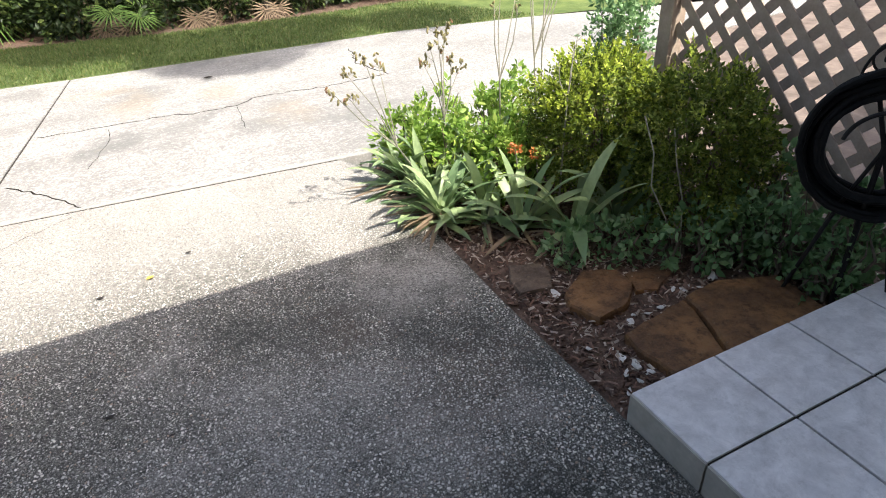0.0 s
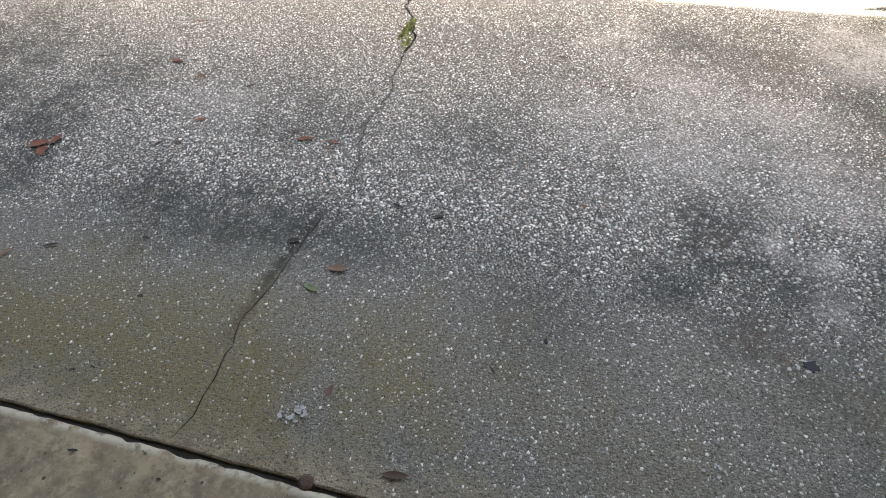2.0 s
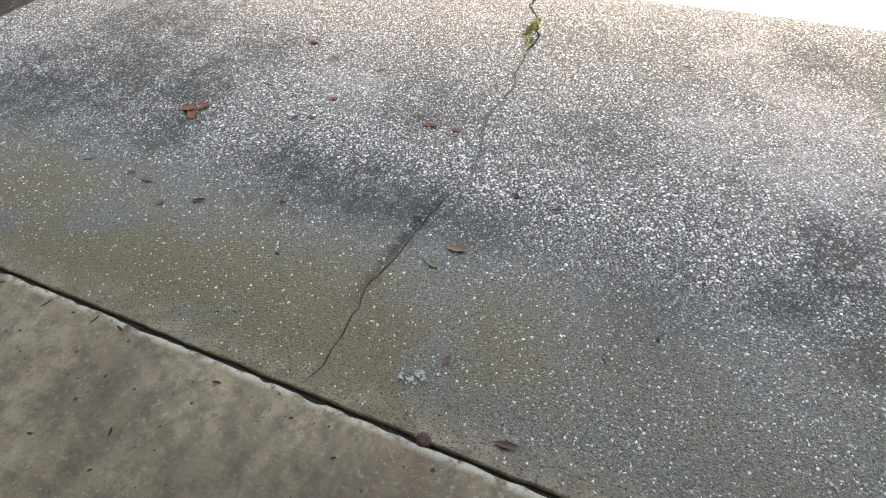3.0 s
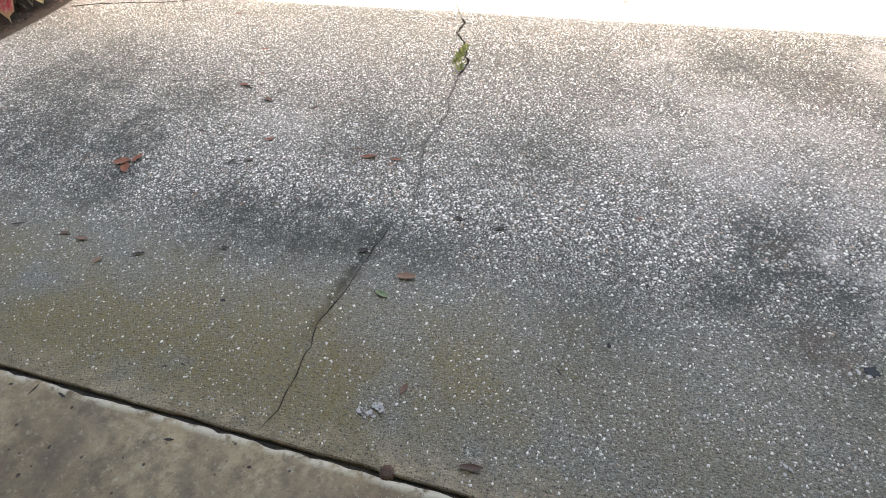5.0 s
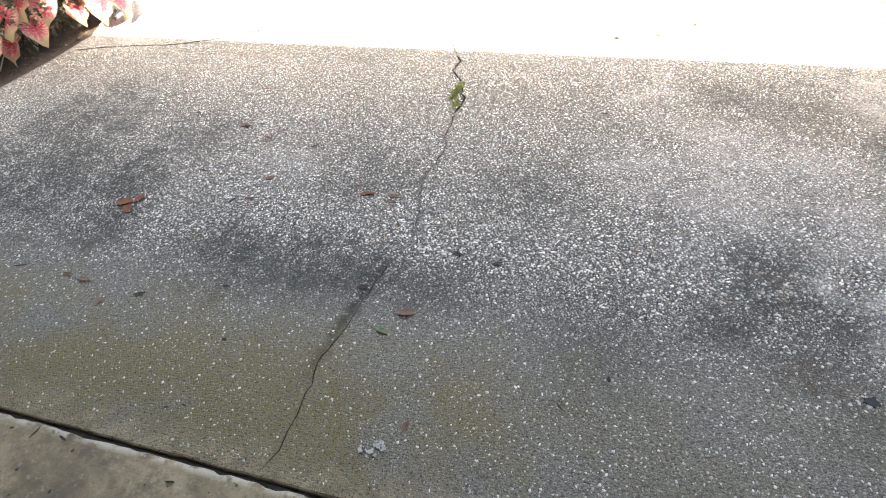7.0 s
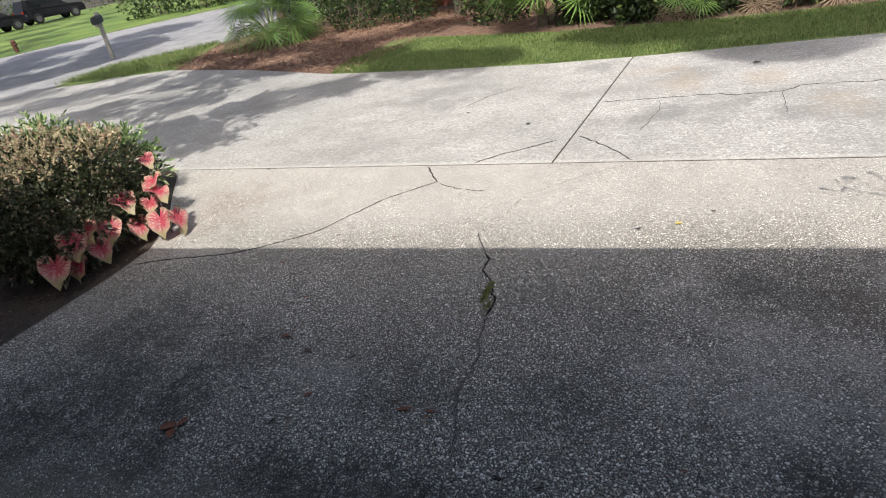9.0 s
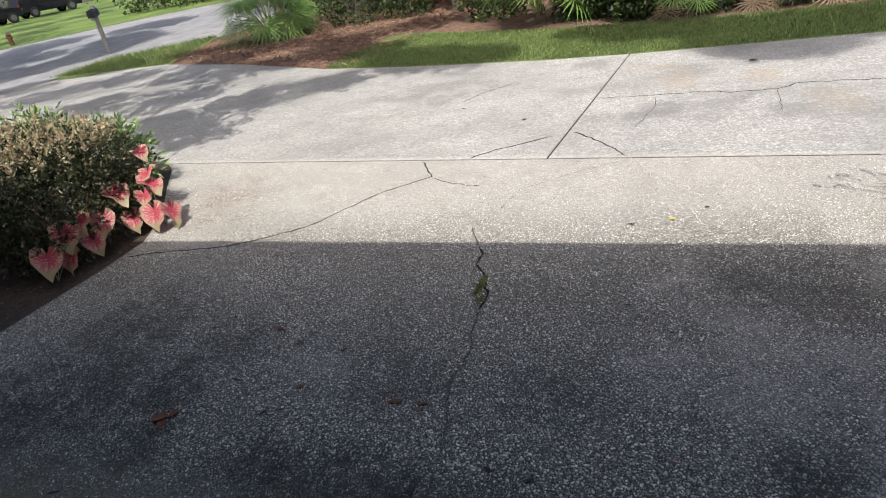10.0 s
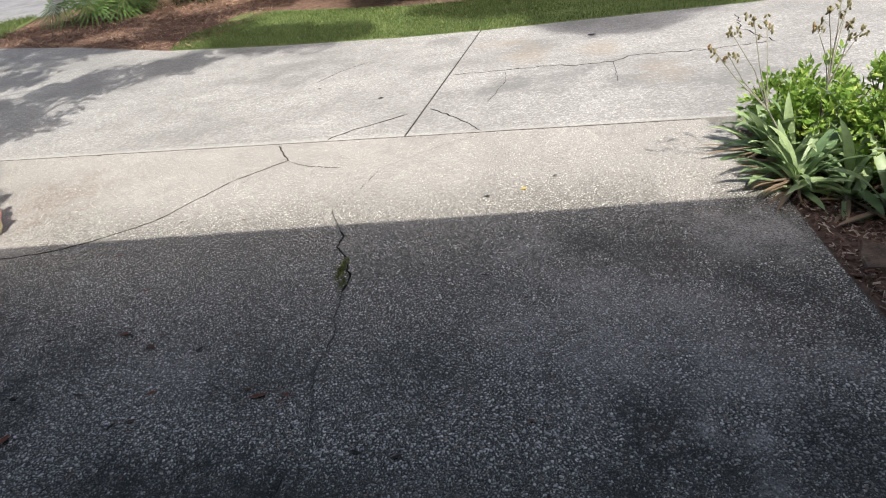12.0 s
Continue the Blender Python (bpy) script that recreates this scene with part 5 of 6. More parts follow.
# ---- stones, mulch and litter in the flower bed ----
def flag_material(name, lo, hi, dark):
    m = Mat(name, 0.6)
    wide, mid, fine = m.noise(5, 6, 0.65), m.noise(22, 7, 0.72), m.noise(120, 4)
    c = m.mix(m.ramp(wide, 0.36, 0.62), lo, hi)
    c = m.mix(m.math("MULTIPLY", m.ramp(mid, 0.48, 0.64), 0.75), c, dark)
    c = m.mix(m.math("MULTIPLY", m.ramp(m.noise(60, 5, 0.7), 0.6, 0.7), 0.35), c, (0.34, 0.26, 0.17))
    m.color(c)
    m.rough(m.ramp(mid, 0.4, 0.65, 0.4, 0.8))
    m.bump(m.math("ADD", mid, m.math("MULTIPLY", fine, 0.3)), 0.7, 0.008)
    return m.m


RUST_STONE = flag_material("rust_brown_flagstone", (0.085, 0.042, 0.02), (0.26, 0.13, 0.05), (0.05, 0.03, 0.02))
GREY_STONE = flag_material("grey_brown_flagstone", (0.08, 0.056, 0.04), (0.18, 0.125, 0.085), (0.05, 0.04, 0.032))
SHELL = plain("white_shell", (0.55, 0.53, 0.48), (0.75, 0.73, 0.68), 50, 0.6)


def flagstone(points, top, material, label, seed):
    rng = random.Random(seed)
    rim = []
    for (ax, ay), (bx, by) in zip(points, points[1:] + points[:1]):
        n = max(2, int(math.hypot(bx - ax, by - ay) / 0.035))
        for i in range(n):
            rim.append((ax + (bx - ax) * i / n + rng.uniform(-0.005, 0.005), ay + (by - ay) * i / n + rng.uniform(-0.005, 0.005)))
    cx, cy = sum(p[0] for p in rim) / len(rim), sum(p[1] for p in rim) / len(rim)
    bm = bmesh.new()
    rings = []
    for scale, z in ((1.02, -0.045), (1.0, -0.010), (0.965, 0.0), (0.6, 0.002), (0.25, 0.003)):
        rings.append([bm.verts.new((cx + (x - cx) * scale, cy + (y - cy) * scale, top + z + 0.004 * noise.noise((x * 9 * scale, y * 9, seed)) * (z > -0.02))) for x, y in rim])
    for a, b in zip(rings, rings[1:]):
        for i in range(len(rim)):
            bm.faces.new((a[i], a[(i + 1) % len(rim)], b[(i + 1) % len(rim)], b[i]))
    bm.faces.new(rings[-1])
    bmesh.ops.recalc_face_normals(bm, faces=bm.faces)
    tagged(part("flagstone", bm, material), label, "stone", "flagstones in the bed")


flagstone([(2.02, 2.10), (2.16, 2.05), (2.14, 1.93), (2.09, 1.86), (1.95, 1.89), (1.96, 1.99)], 0.012, GREY_STONE, "grey-brown flagstone half buried in mulch", 1)
flagstone([(2.10, 1.78), (2.26, 1.88), (2.40, 1.81), (2.40, 1.70), (2.28, 1.59), (2.11, 1.56), (2.07, 1.70)], 0.03, RUST_STONE, "rust-brown rounded flagstone lying on mulch", 2)
flagstone([(2.42, 1.78), (2.56, 1.76), (2.62, 1.69), (2.46, 1.62), (2.38, 1.66)], 0.015, RUST_STONE, "small rust-brown flagstone under weeds", 3)
flagstone([(2.14, 1.45), (2.49, 1.50), (2.46, 1.39), (2.37, 1.17), (2.15, 1.19), (2.12, 1.36)], 0.03, RUST_STONE, "rust-brown flagstone beside the porch step", 4)
flagstone([(2.50, 1.50), (2.68, 1.52), (2.93, 1.42), (2.90, 1.17), (2.39, 1.17), (2.475, 1.39)], 0.045, RUST_STONE, "broad rust-brown flagstone beside the porch step", 5)

rng = random.Random(9)
for i, (x, y, r) in enumerate(((2.23, 1.515, 0.022), (2.33, 1.52, 0.02), (2.40, 1.53, 0.022), (2.56, 1.57, 0.018), (2.60, 1.58, 0.016), (2.53, 1.60, 0.016), (2.74, 1.585, 0.03), (2.06, 1.37, 0.025), (2.08, 1.31, 0.028), (2.02, 1.30, 0.02), (2.08, 1.82, 0.024), (2.10, 1.26, 0.02), (2.04, 1.24, 0.018), (1.99, 1.47, 0.016), (2.27, 1.545, 0.016), (2.64, 1.555, 0.015), (2.05, 1.42, 0.014), (1.97, 1.22, 0.016))):
    bm = bmesh.new()
    bmesh.ops.create_icosphere(bm, subdivisions=2, radius=r)
    for v in bm.verts:
        k = 1 + 0.9 * noise.noise(v.co * 45 + Vector((i * 3.1, 0, 0)))
        v.co = Vector((v.co.x * k * 1.1, v.co.y * k * 0.75, v.co.z * k * 0.3 + 12 * v.co.x * v.co.x)) * 0.85
    ob = tagged(part("shell", bm, SHELL, None), "white shell fragment lying on mulch", "shell", "white shells in the bed")
    ob.matrix_basis = pose(x, y, 0.0, rng.uniform(-20, 20), rng.uniform(-20, 20), rng.uniform(0, 360))


def chips(name, polygon_test, x0, x1, y0, y1, n, material, seed, length=0.035, z=-0.012, label="", height=0.02, thin=(0.15, 0.45)):
    """Loose slivers scattered over the bed, as one mesh."""
    rng = np.random.default_rng(seed)
    pts = np.c_[rng.uniform(x0, x1, n), rng.uniform(y0, y1, n)]
    pts = pts[[polygon_test(x, y) for x, y in pts]]
    n = len(pts)
    a = rng.uniform(0, 2 * np.pi, n)
    tilt = rng.normal(0, 0.35, n)
    s = length * rng.uniform(0.4, 1.3, n)
    w = s * rng.uniform(thin[0], thin[1], n)
    d = np.c_[np.cos(a) * np.cos(tilt), np.sin(a) * np.cos(tilt), np.sin(tilt)] * s[:, None] / 2
    q = np.c_[-np.sin(a), np.cos(a), rng.normal(0, 0.3, n)] * w[:, None] / 2
    c = np.c_[pts, z + rng.uniform(0, height, n)]
    up = np.array([0, 0, 1]) * (w * 0.35)[:, None]
    verts = np.stack([c - d - q, c + d - q * 0.6, c + d * 0.9 + q, c - d * 0.9 + q * 0.7, c + up], 1).reshape(-1, 3)
    idx = (np.arange(n)[:, None, None] * 5 + np.array([[0, 1, 4], [1, 2, 4], [2, 3, 4], [3, 0, 4]])).reshape(-1, 3)
    ob = new(name, mesh_from(name, verts, idx.tolist(), material))
    return tagged(ob, label, kind="stuff")


CHIP = leaf_mat("bark_chip", (0.05, 0.028, 0.02), (0.26, 0.155, 0.11), (0.5, 0.42, 0.34), 0.0, 0.9)
# darker copy of the bark chip, for the bed under the hedge
DARK_CHIP = leaf_mat("dark_bark_chip", (0.025, 0.016, 0.012), (0.10, 0.062, 0.045), (0.18, 0.13, 0.10), 0.0, 0.9)
chips("mulch_chips", lambda x, y: True, 1.885, 3.3, 1.15, 3.5, 15000, CHIP, 1, 0.032, label="shredded brown bark mulch over soil")
chips("mulch_chips", lambda x, y: x < -3.22 - 0.1 * (2.7 - y) and x < -3.1 - max(0, (y - 2.7)) * 0.6, -4.6, -3.05, 0.3, 3.6, 6500, DARK_CHIP, 2, 0.024, label="dark bark mulch under the hedge")
STRAW = leaf_mat("pine_needle", (0.08, 0.045, 0.03), (0.28, 0.16, 0.11), (0.42, 0.3, 0.2), 0.0, 0.9)
chips("pine_needles", lambda x, y: y > 8.5 + max(0, -(x + 4.9)) * 0.5 and y < 15 and x < -3.6 - (12.5 - y) * 0.2, -12, -2, 8.5, 15, 26000, STRAW, 3, 0.13, -0.01, "reddish pine straw under trees", 0.03, (0.05, 0.11))


def aggregate(x0, x1, y0, y1, step, seed):
    """Angular pale stones standing a little proud of the worn apron, denser along its hump, sparse by the garage."""
    rng = np.random.default_rng(seed)
    nx, ny = int((x1 - x0) / step), int((y1 - y0) / (step * 0.87))
    gx, gy = np.meshgrid(np.arange(nx), np.arange(ny))
    px = (x0 + (gx + 0.5 * (gy % 2)) * step + rng.normal(0, 0.22 * step, gx.shape)).ravel()
    py = (y0 + gy * step * 0.87 + rng.normal(0, 0.22 * step, gx.shape)).ravel()
    patch = np.array([noise.noise((a * 1.7, b * 1.7, 3.1)) + 0.6 * noise.noise((a * 5.0, b * 5.0, 7.7)) + 0.35 * noise.noise((a * 14.0, b * 14.0, 1.3)) for a, b in zip(px, py)])
    hump = 0.95 + 0.03 * np.sin(px * 2.1 + 0.6)
    share = np.interp(py - hump, [-0.95, -0.75, -0.5, -0.25, -0.1, 0.0, 0.35, 0.9, 1.4, 1.9], [0.5, 0.8, 0.9, 0.95, 0.97, 1.05, 1.0, 0.97, 0.93, 0.85])
    film = np.clip((0.8 - py) / 0.3, 0, 1) * np.clip((0.4 - px) / 0.4, 0, 1)
    share *= 1 - 0.5 * film
    share *= np.interp(py, [2.5, 2.8, 3.1, 3.8], [1, 0.75, 0.55, 0.4])
    share = share * (1 + 0.55 * patch)
    share *= np.clip(1.6 * np.hypot((px - 1.6) / 0.4, (py - 2.27) / 0.36) - 0.9 + 0.5 * patch, 0.06, 1)
    share *= np.clip(np.hypot((px - 1.2) / 0.22, (py - 0.82) / 0.08), 0.25, 1)
    gap = np.full(px.shape, 9.0)
    for (ax, ay), (bx, by) in list(zip(MAIN_CRACK, MAIN_CRACK[1:])) + list(zip(LOW_CRACK, LOW_CRACK[1:])) + list(zip(SIDE_CRACK, SIDE_CRACK[1:])):
        ll = (bx - ax) ** 2 + (by - ay) ** 2
        q = np.clip(((px - ax) * (bx - ax) + (py - ay) * (by - ay)) / ll, 0, 1)
        gap = np.minimum(gap, np.hypot(px - ax - q * (bx - ax), py - ay - q * (by - ay)))
    left = np.interp(py, [0.2, 1.5, 2.2, 2.6, 3.05, 3.6, 4.28], [-3.37, -3.25, -3.18, -3.18, -3.4, -3.83, -4.33])
    keep = (rng.random(len(px)) < share) & (gap > 0.009) & (px > left) & (px < np.where(py > 3.35, 1.72, 1.86)) & (py < 3.9 - 0.085 * px)
    px, py, share, hump = px[keep], py[keep], share[keep], hump[keep]
    n = len(px)
    coarse = np.interp(py - hump, [-0.9, -0.45, -0.2, -0.08, 0.0, 0.12, 0.5, 1.6], [0.75, 0.84, 0.92, 0.97, 1.15, 1.05, 0.95, 0.88])
    r = step * 0.58 * coarse * (0.36 + 0.75 * rng.random(n) ** 1.3)
    k = 5
    ang = rng.uniform(0, 2 * np.pi, n)[:, None] + np.arange(k) * 2 * np.pi / k + rng.normal(0, 0.25, (n, k))
    rad = r[:, None] * rng.uniform(0.7, 1.2, (n, k))
    turn = rng.uniform(0, np.pi, n)
    long = rng.uniform(1.0, 2.1, n)
    ex, ey = rad * np.cos(ang), rad * np.sin(ang) / long[:, None]
    ex, ey = ex * np.cos(turn)[:, None] - ey * np.sin(turn)[:, None], ex * np.sin(turn)[:, None] + ey * np.cos(turn)[:, None]
    top = rng.uniform(0.0004, 0.0016, n) * coarse
    slope = rng.normal(0, 0.06, (n, 2))
    low = np.stack([px[:, None] + ex, py[:, None] + ey, np.full((n, k), -0.001)], -1)
    ux, uy = ex * 0.85, ey * 0.85
    high = np.stack([px[:, None] + ux, py[:, None] + uy, top[:, None] + slope[:, :1] * ux + slope[:, 1:] * uy], -1)
    verts = np.concatenate([low, high], 1).reshape(-1, 3)
    tris = []
    for i in range(k):
        j = (i + 1) % k
        tris += [(i, j, k + j), (i, k + j, k + i)]
    tris += [(k, k + i, k + i + 1) for i in range(1, k - 1)]
    idx = (np.arange(n)[:, None, None] * (2 * k) + np.array(tris)).reshape(-1)
    me = bpy.data.meshes.new("aggregate")
    me.vertices.add(len(verts))
    me.vertices.foreach_set("co", verts.ravel())
    me.loops.add(len(idx))
    me.loops.foreach_set("vertex_index", idx)
    me.polygons.add(len(idx) // 3)
    me.polygons.foreach_set("loop_start", np.arange(len(idx) // 3) * 3)
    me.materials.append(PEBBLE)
    me.update(calc_edges=True)
    return tagged(new("aggregate_stones", me), "pale angular stones exposed in worn concrete", kind="stuff")


def pebble_material():
    m = Mat("pale_aggregate_stone", 0.65)
    r = m.island()
    c = m.mix(m.math("POWER", r, 0.95), (0.22, 0.21, 0.185), (0.93, 0.89, 0.8))
    c = m.mix(m.math("LESS_THAN", m.math("FRACT", m.math("MULTIPLY", r, 53.7)), 0.16), c, (0.09, 0.085, 0.07))
    c = m.mix(m.math("LESS_THAN", m.math("FRACT", m.math("MULTIPLY", r, 91.3)), 0.07), c, (0.42, 0.31, 0.23))
    wob = m.noise(6, 8, 0.75)
    broken = m.ramp(m.noise(26, 8, 0.85), 0.42, 0.54, 0.2, 0.95)
    for px, py, rad, k in DARK_PATCHES:
        c = m.mix(m.math("MULTIPLY", m.math("MULTIPLY", spot(m, px, py, rad * 1.35, 0.8, wob), broken), k), c, (0.045, 0.044, 0.037))
    c = m.mix(m.math("MULTIPLY", m.ramp(m.noise(1.6, 4), 0.45, 0.65), 0.2), c, (0.3, 0.285, 0.25))
    for px, py, rad, k in PALE_PATCHES:
        c = m.mix(m.math("MULTIPLY", spot(m, px, py, rad, 0.8, wob), 0.6 * k), c, (0.5, 0.48, 0.43))
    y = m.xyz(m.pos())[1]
    # stones evened to one grey past the shadow edge: sunlit look put into colour
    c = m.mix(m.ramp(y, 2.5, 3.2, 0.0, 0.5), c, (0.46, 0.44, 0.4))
    grime = m.math("MULTIPLY", m.ramp(m.math("ADD", y, m.math("MULTIPLY", m.math("SUBTRACT", wob, 0.5), 0.35)), 0.85, 0.5), m.ramp(m.noise(300, 2), 0.35, 0.6))
    c = m.mix(m.math("MULTIPLY", grime, 0.3), c, (0.2, 0.185, 0.14))
    low = m.ramp(m.math("ADD", y, m.math("MULTIPLY", m.math("SUBTRACT", wob, 0.5), 0.4)), 0.92, 0.62)
    buried = m.math("LESS_THAN", m.math("FRACT", m.math("MULTIPLY", r, 17.9)), 0.5)
    c = m.mix(m.math("MULTIPLY", m.math("MULTIPLY", low, buried), 0.85), c, m.mix(m.math("FRACT", m.math("MULTIPLY", r, 29.3)), (0.07, 0.066, 0.05), (0.27, 0.25, 0.19)))
    m.color(c)
    m.bump(m.noise(400, 2), 0.3, 0.001)
    return m.m


PEBBLE = pebble_material()
aggregate(-4.2, 1.87, 0.03, 4.25, 0.0125, 5)


def grass_blades(name, near, far, n, seed, height, label):
    rng = np.random.default_rng(seed)
    def on(line, s):
        line = np.array(line, float)
        k = s * (len(line) - 1)
        i = np.minimum(k.astype(int), len(line) - 2)
        return line[i] + (line[i + 1] - line[i]) * (k - i)[:, None]
    s, q = rng.random(n), rng.random(n)
    p = on(near, s) * (1 - q)[:, None] + on(far, s) * q[:, None]
    z = np.array([rise(x, y) for x, y in p])
    a = rng.uniform(0, 2 * np.pi, n)
    hgt = height * rng.uniform(0.5, 1.3, n)
    lean = hgt * rng.uniform(0.1, 0.8, n)
    base = np.c_[p, z - 0.004]
    side = np.c_[-np.sin(a), np.cos(a), np.zeros(n)] * 0.004
    tip = base + np.c_[np.cos(a) * lean, np.sin(a) * lean, hgt]
    verts = np.stack([base - side, base + side, tip], 1).reshape(-1, 3)
    idx = np.arange(3 * n).reshape(-1, 3)
    return tagged(new(name, mesh_from(name, verts, idx.tolist(), GRASS)), label, kind="stuff")


grass_blades("grass", [(-4.72, 8.42), (-2.7, 7.84), (-1.0, 7.46), (0.0, 7.31), (1.6, 7.23), (3.6, 7.14), (5.3, 6.77)],
             [(-4.9, 9.6), (-4.0, 10.8), (-1.2, 9.6), (0.0, 9.3), (0.8, 9.1), (2.6, 8.9), (4.5, 8.9)], 70000, 1, 0.036, "mown lawn grass beside the driveway")
grass_blades("grass", [(-13.9, 10.88), (-12.5, 10.92), (-11.0, 10.96), (-10.25, 10.98)], [(-13.75, 12.7), (-12.8, 13.6), (-12.0, 14.2), (-11.5, 14.5)], 9000, 2, 0.10, "rough grass beside the road")

# ---- leaves and marks lying on the concrete ----
LITTER = leaf_mat("fallen_leaf", (0.10, 0.06, 0.04), (0.24, 0.14, 0.09), None, 0.1, 0.7, "object")
RED_LITTER = plain("red_brown_leaf", (0.15, 0.055, 0.032), (0.25, 0.1, 0.055), 60, 0.7)
YELLOW_LITTER = plain("yellow_leaf", (0.5, 0.33, 0.06), (0.62, 0.45, 0.12), 60, 0.6)
GREEN_LITTER = plain("green_leaf", (0.10, 0.14, 0.06), (0.2, 0.24, 0.12), 60, 0.6)
DARK_LITTER = plain("dark_leaf", (0.03, 0.024, 0.02), (0.07, 0.055, 0.045), 60, 0.8)


def curled_leaf(material, length, width, seed):
    rng = random.Random(seed)
    verts, faces = [], []
    n = 6
    for i in range(n + 1):
        s = i / n
        w = width * math.sin(math.pi * (0.06 + 0.9 * s)) ** 0.8
        z = 0.004 + length * 0.22 * (s - 0.45) ** 2 * rng.uniform(0.6, 1.5)
        verts += [(length * (s - 0.5), -w / 2, z + w * 0.25), (length * (s - 0.5), 0.1 * w, z), (length * (s - 0.5), w / 2, z + w * 0.16)]
    for i in range(n):
        k = 3 * i
        faces += [(k, k + 3, k + 4, k + 1), (k + 1, k + 4, k + 5, k + 2)]
    return mesh_from("leaf", verts, faces, material, True)


def fallen(x, y, turn, material, length, width, label, seed):
    ob = new("fallen_leaf", curled_leaf(material, length, width, seed))
    ob.matrix_basis = pose(x, y, 0.001, 0, 0, turn)
    return tagged(ob, label, "leaf", "fallen leaves on the concrete")


GARAGE_SCRAPS = ((-1.52, -0.045, 20, 0.035), (-1.297, -0.05, 70, 0.05), (-1.185, -0.045, 10, 0.015), (-1.1, -0.04, 80, 0.04), (-1.0, -0.035, -15, 0.035), (-1.287, -0.16, 40, 0.012), (-0.77, -0.3, -60, 0.03), (-0.346, -0.08, 0, 0.012), (-0.184, -0.13, 30, 0.014), (-0.97, -0.39, 15, 0.02), (-0.74, -0.4, 50, 0.015), (-0.6, -0.07, 10, 0.03))
SCRAPS = random.Random(77)
for i, (x, y, turn, kind, length, width) in enumerate((
        (-1.60, 0.98, 20, "r", 0.075, 0.05), (-1.55, 1.02, 80, "r", 0.06, 0.035), (-1.12, 1.08, 70, "d", 0.04, 0.02), (-1.05, 1.11, 20, "b", 0.04, 0.016), (-0.95, 1.53, 40, "d", 0.045, 0.02),
        (-0.56, 1.23, 15, "r", 0.07, 0.022), (-1.38, 1.65, 0, "d", 0.05, 0.016), (-1.21, 1.56, -30, "b", 0.055, 0.025), (-0.18, 0.64, 10, "b", 0.065, 0.03), (-0.23, 0.55, -20, "g", 0.055, 0.02),
        (0.32, 2.0, 0, "d", 0.05, 0.013), (0.51, 1.8, 0, "d", 0.02, 0.012), (-0.73, 0.4, -10, "d", 0.022, 0.014), (-1.16, 0.52, 25, "d", 0.05, 0.015), (-1.43, 0.54, 0, "b", 0.055, 0.02), (-1.52, 0.55, 0, "b", 0.04, 0.018),
        (-0.04, 0.24, 80, "b", 0.035, 0.018), (-0.76, 0.13, 10, "d", 0.022, 0.006), (-0.71, 0.15, -10, "d", 0.018, 0.006), (0.52, 1.08, 0, "b", 0.03, 0.012), (0.36, 0.4, -50, "d", 0.03, 0.006), (-0.37, 0.72, 20, "d", 0.04, 0.02),
        (0.51, 2.89, 30, "y", 0.04, 0.03), (0.29, 2.83, 0, "d", 0.04, 0.02), (-1.67, 2.78, 0, "d", 0.035, 0.02), (-1.23, 2.75, 40, "b", 0.035, 0.02), (0.70, 3.04, 0, "d", 0.03, 0.02), (1.26, 6.43, 0, "d", 0.08, 0.05), (-0.78, 4.97, 10, "d", 0.05, 0.03), (-1.52, 5.48, 0, "d", 0.04, 0.03), (-3.14, 4.15, 0, "d", 0.05, 0.03),
        (0.2, 0.07, 10, "b", 0.06, 0.02), (1.66, 2.38, 0, "d", 0.03, 0.008), (-0.62, 1.27, 10, "b", 0.035, 0.015), (-0.45, 1.2, 0, "b", 0.03, 0.015), (-1.3, 1.6, 40, "b", 0.03, 0.014), (-0.8, 1.62, 20, "b", 0.035, 0.014), (-0.72, 1.63, 0, "d", 0.025, 0.012), (0.06, 0.93, 20, "d", 0.045, 0.012), (-0.86, 0.62, 0, "d", 0.03, 0.015), (-1.89, 2.4, 20, "r", 0.05, 0.02), (-1.49, 2.02, 0, "r", 0.04, 0.02), (-1.405, 1.66, 10, "r", 0.055, 0.022), (-1.04, 1.26, 20, "r", 0.045, 0.02), (-0.44, 1.234, 5, "r", 0.045, 0.016), (-1.29, 0.457, 70, "b", 0.04, 0.02), (-1.75, 0.55, 20, "d", 0.06, 0.012), (-1.69, 1.25, 10, "d", 0.05, 0.012), (-1.38, 1.26, -10, "d", 0.06, 0.014), (-1.56, 0.95, 130, "r", 0.07, 0.04), (-0.09, 0.95, -20, "d", 0.05, 0.012), (0.565, 0.775, 80, "d", 0.02, 0.01)) + tuple((SCRAPS.uniform(-1.9, -0.5), SCRAPS.uniform(0.75, 1.8), SCRAPS.uniform(0, 180), "ddb"[k % 3], SCRAPS.uniform(0.018, 0.04), SCRAPS.uniform(0.007, 0.015)) for k in range(22))):
    mat_, what = {"r": (RED_LITTER, "curled red-brown fallen leaf on concrete"), "d": (DARK_LITTER, "small dark fallen leaf scrap on concrete"), "b": (LITTER, "small brown fallen leaf on concrete"), "g": (GREEN_LITTER, "pale green fallen leaf on concrete"), "y": (YELLOW_LITTER, "yellow fallen leaf on sunlit concrete")}[kind]
    fallen(x, y, turn, mat_, length, width, what, i)

for i, (x, y, turn, length) in enumerate(GARAGE_SCRAPS):
    fallen(x, y, turn, DARK_LITTER, length, 0.008, "thin dark twig scrap on the garage floor", 200 + i)

MOSS = leaf_mat("moss", (0.13, 0.16, 0.045), (0.30, 0.33, 0.12), None, 0.2, 0.9)


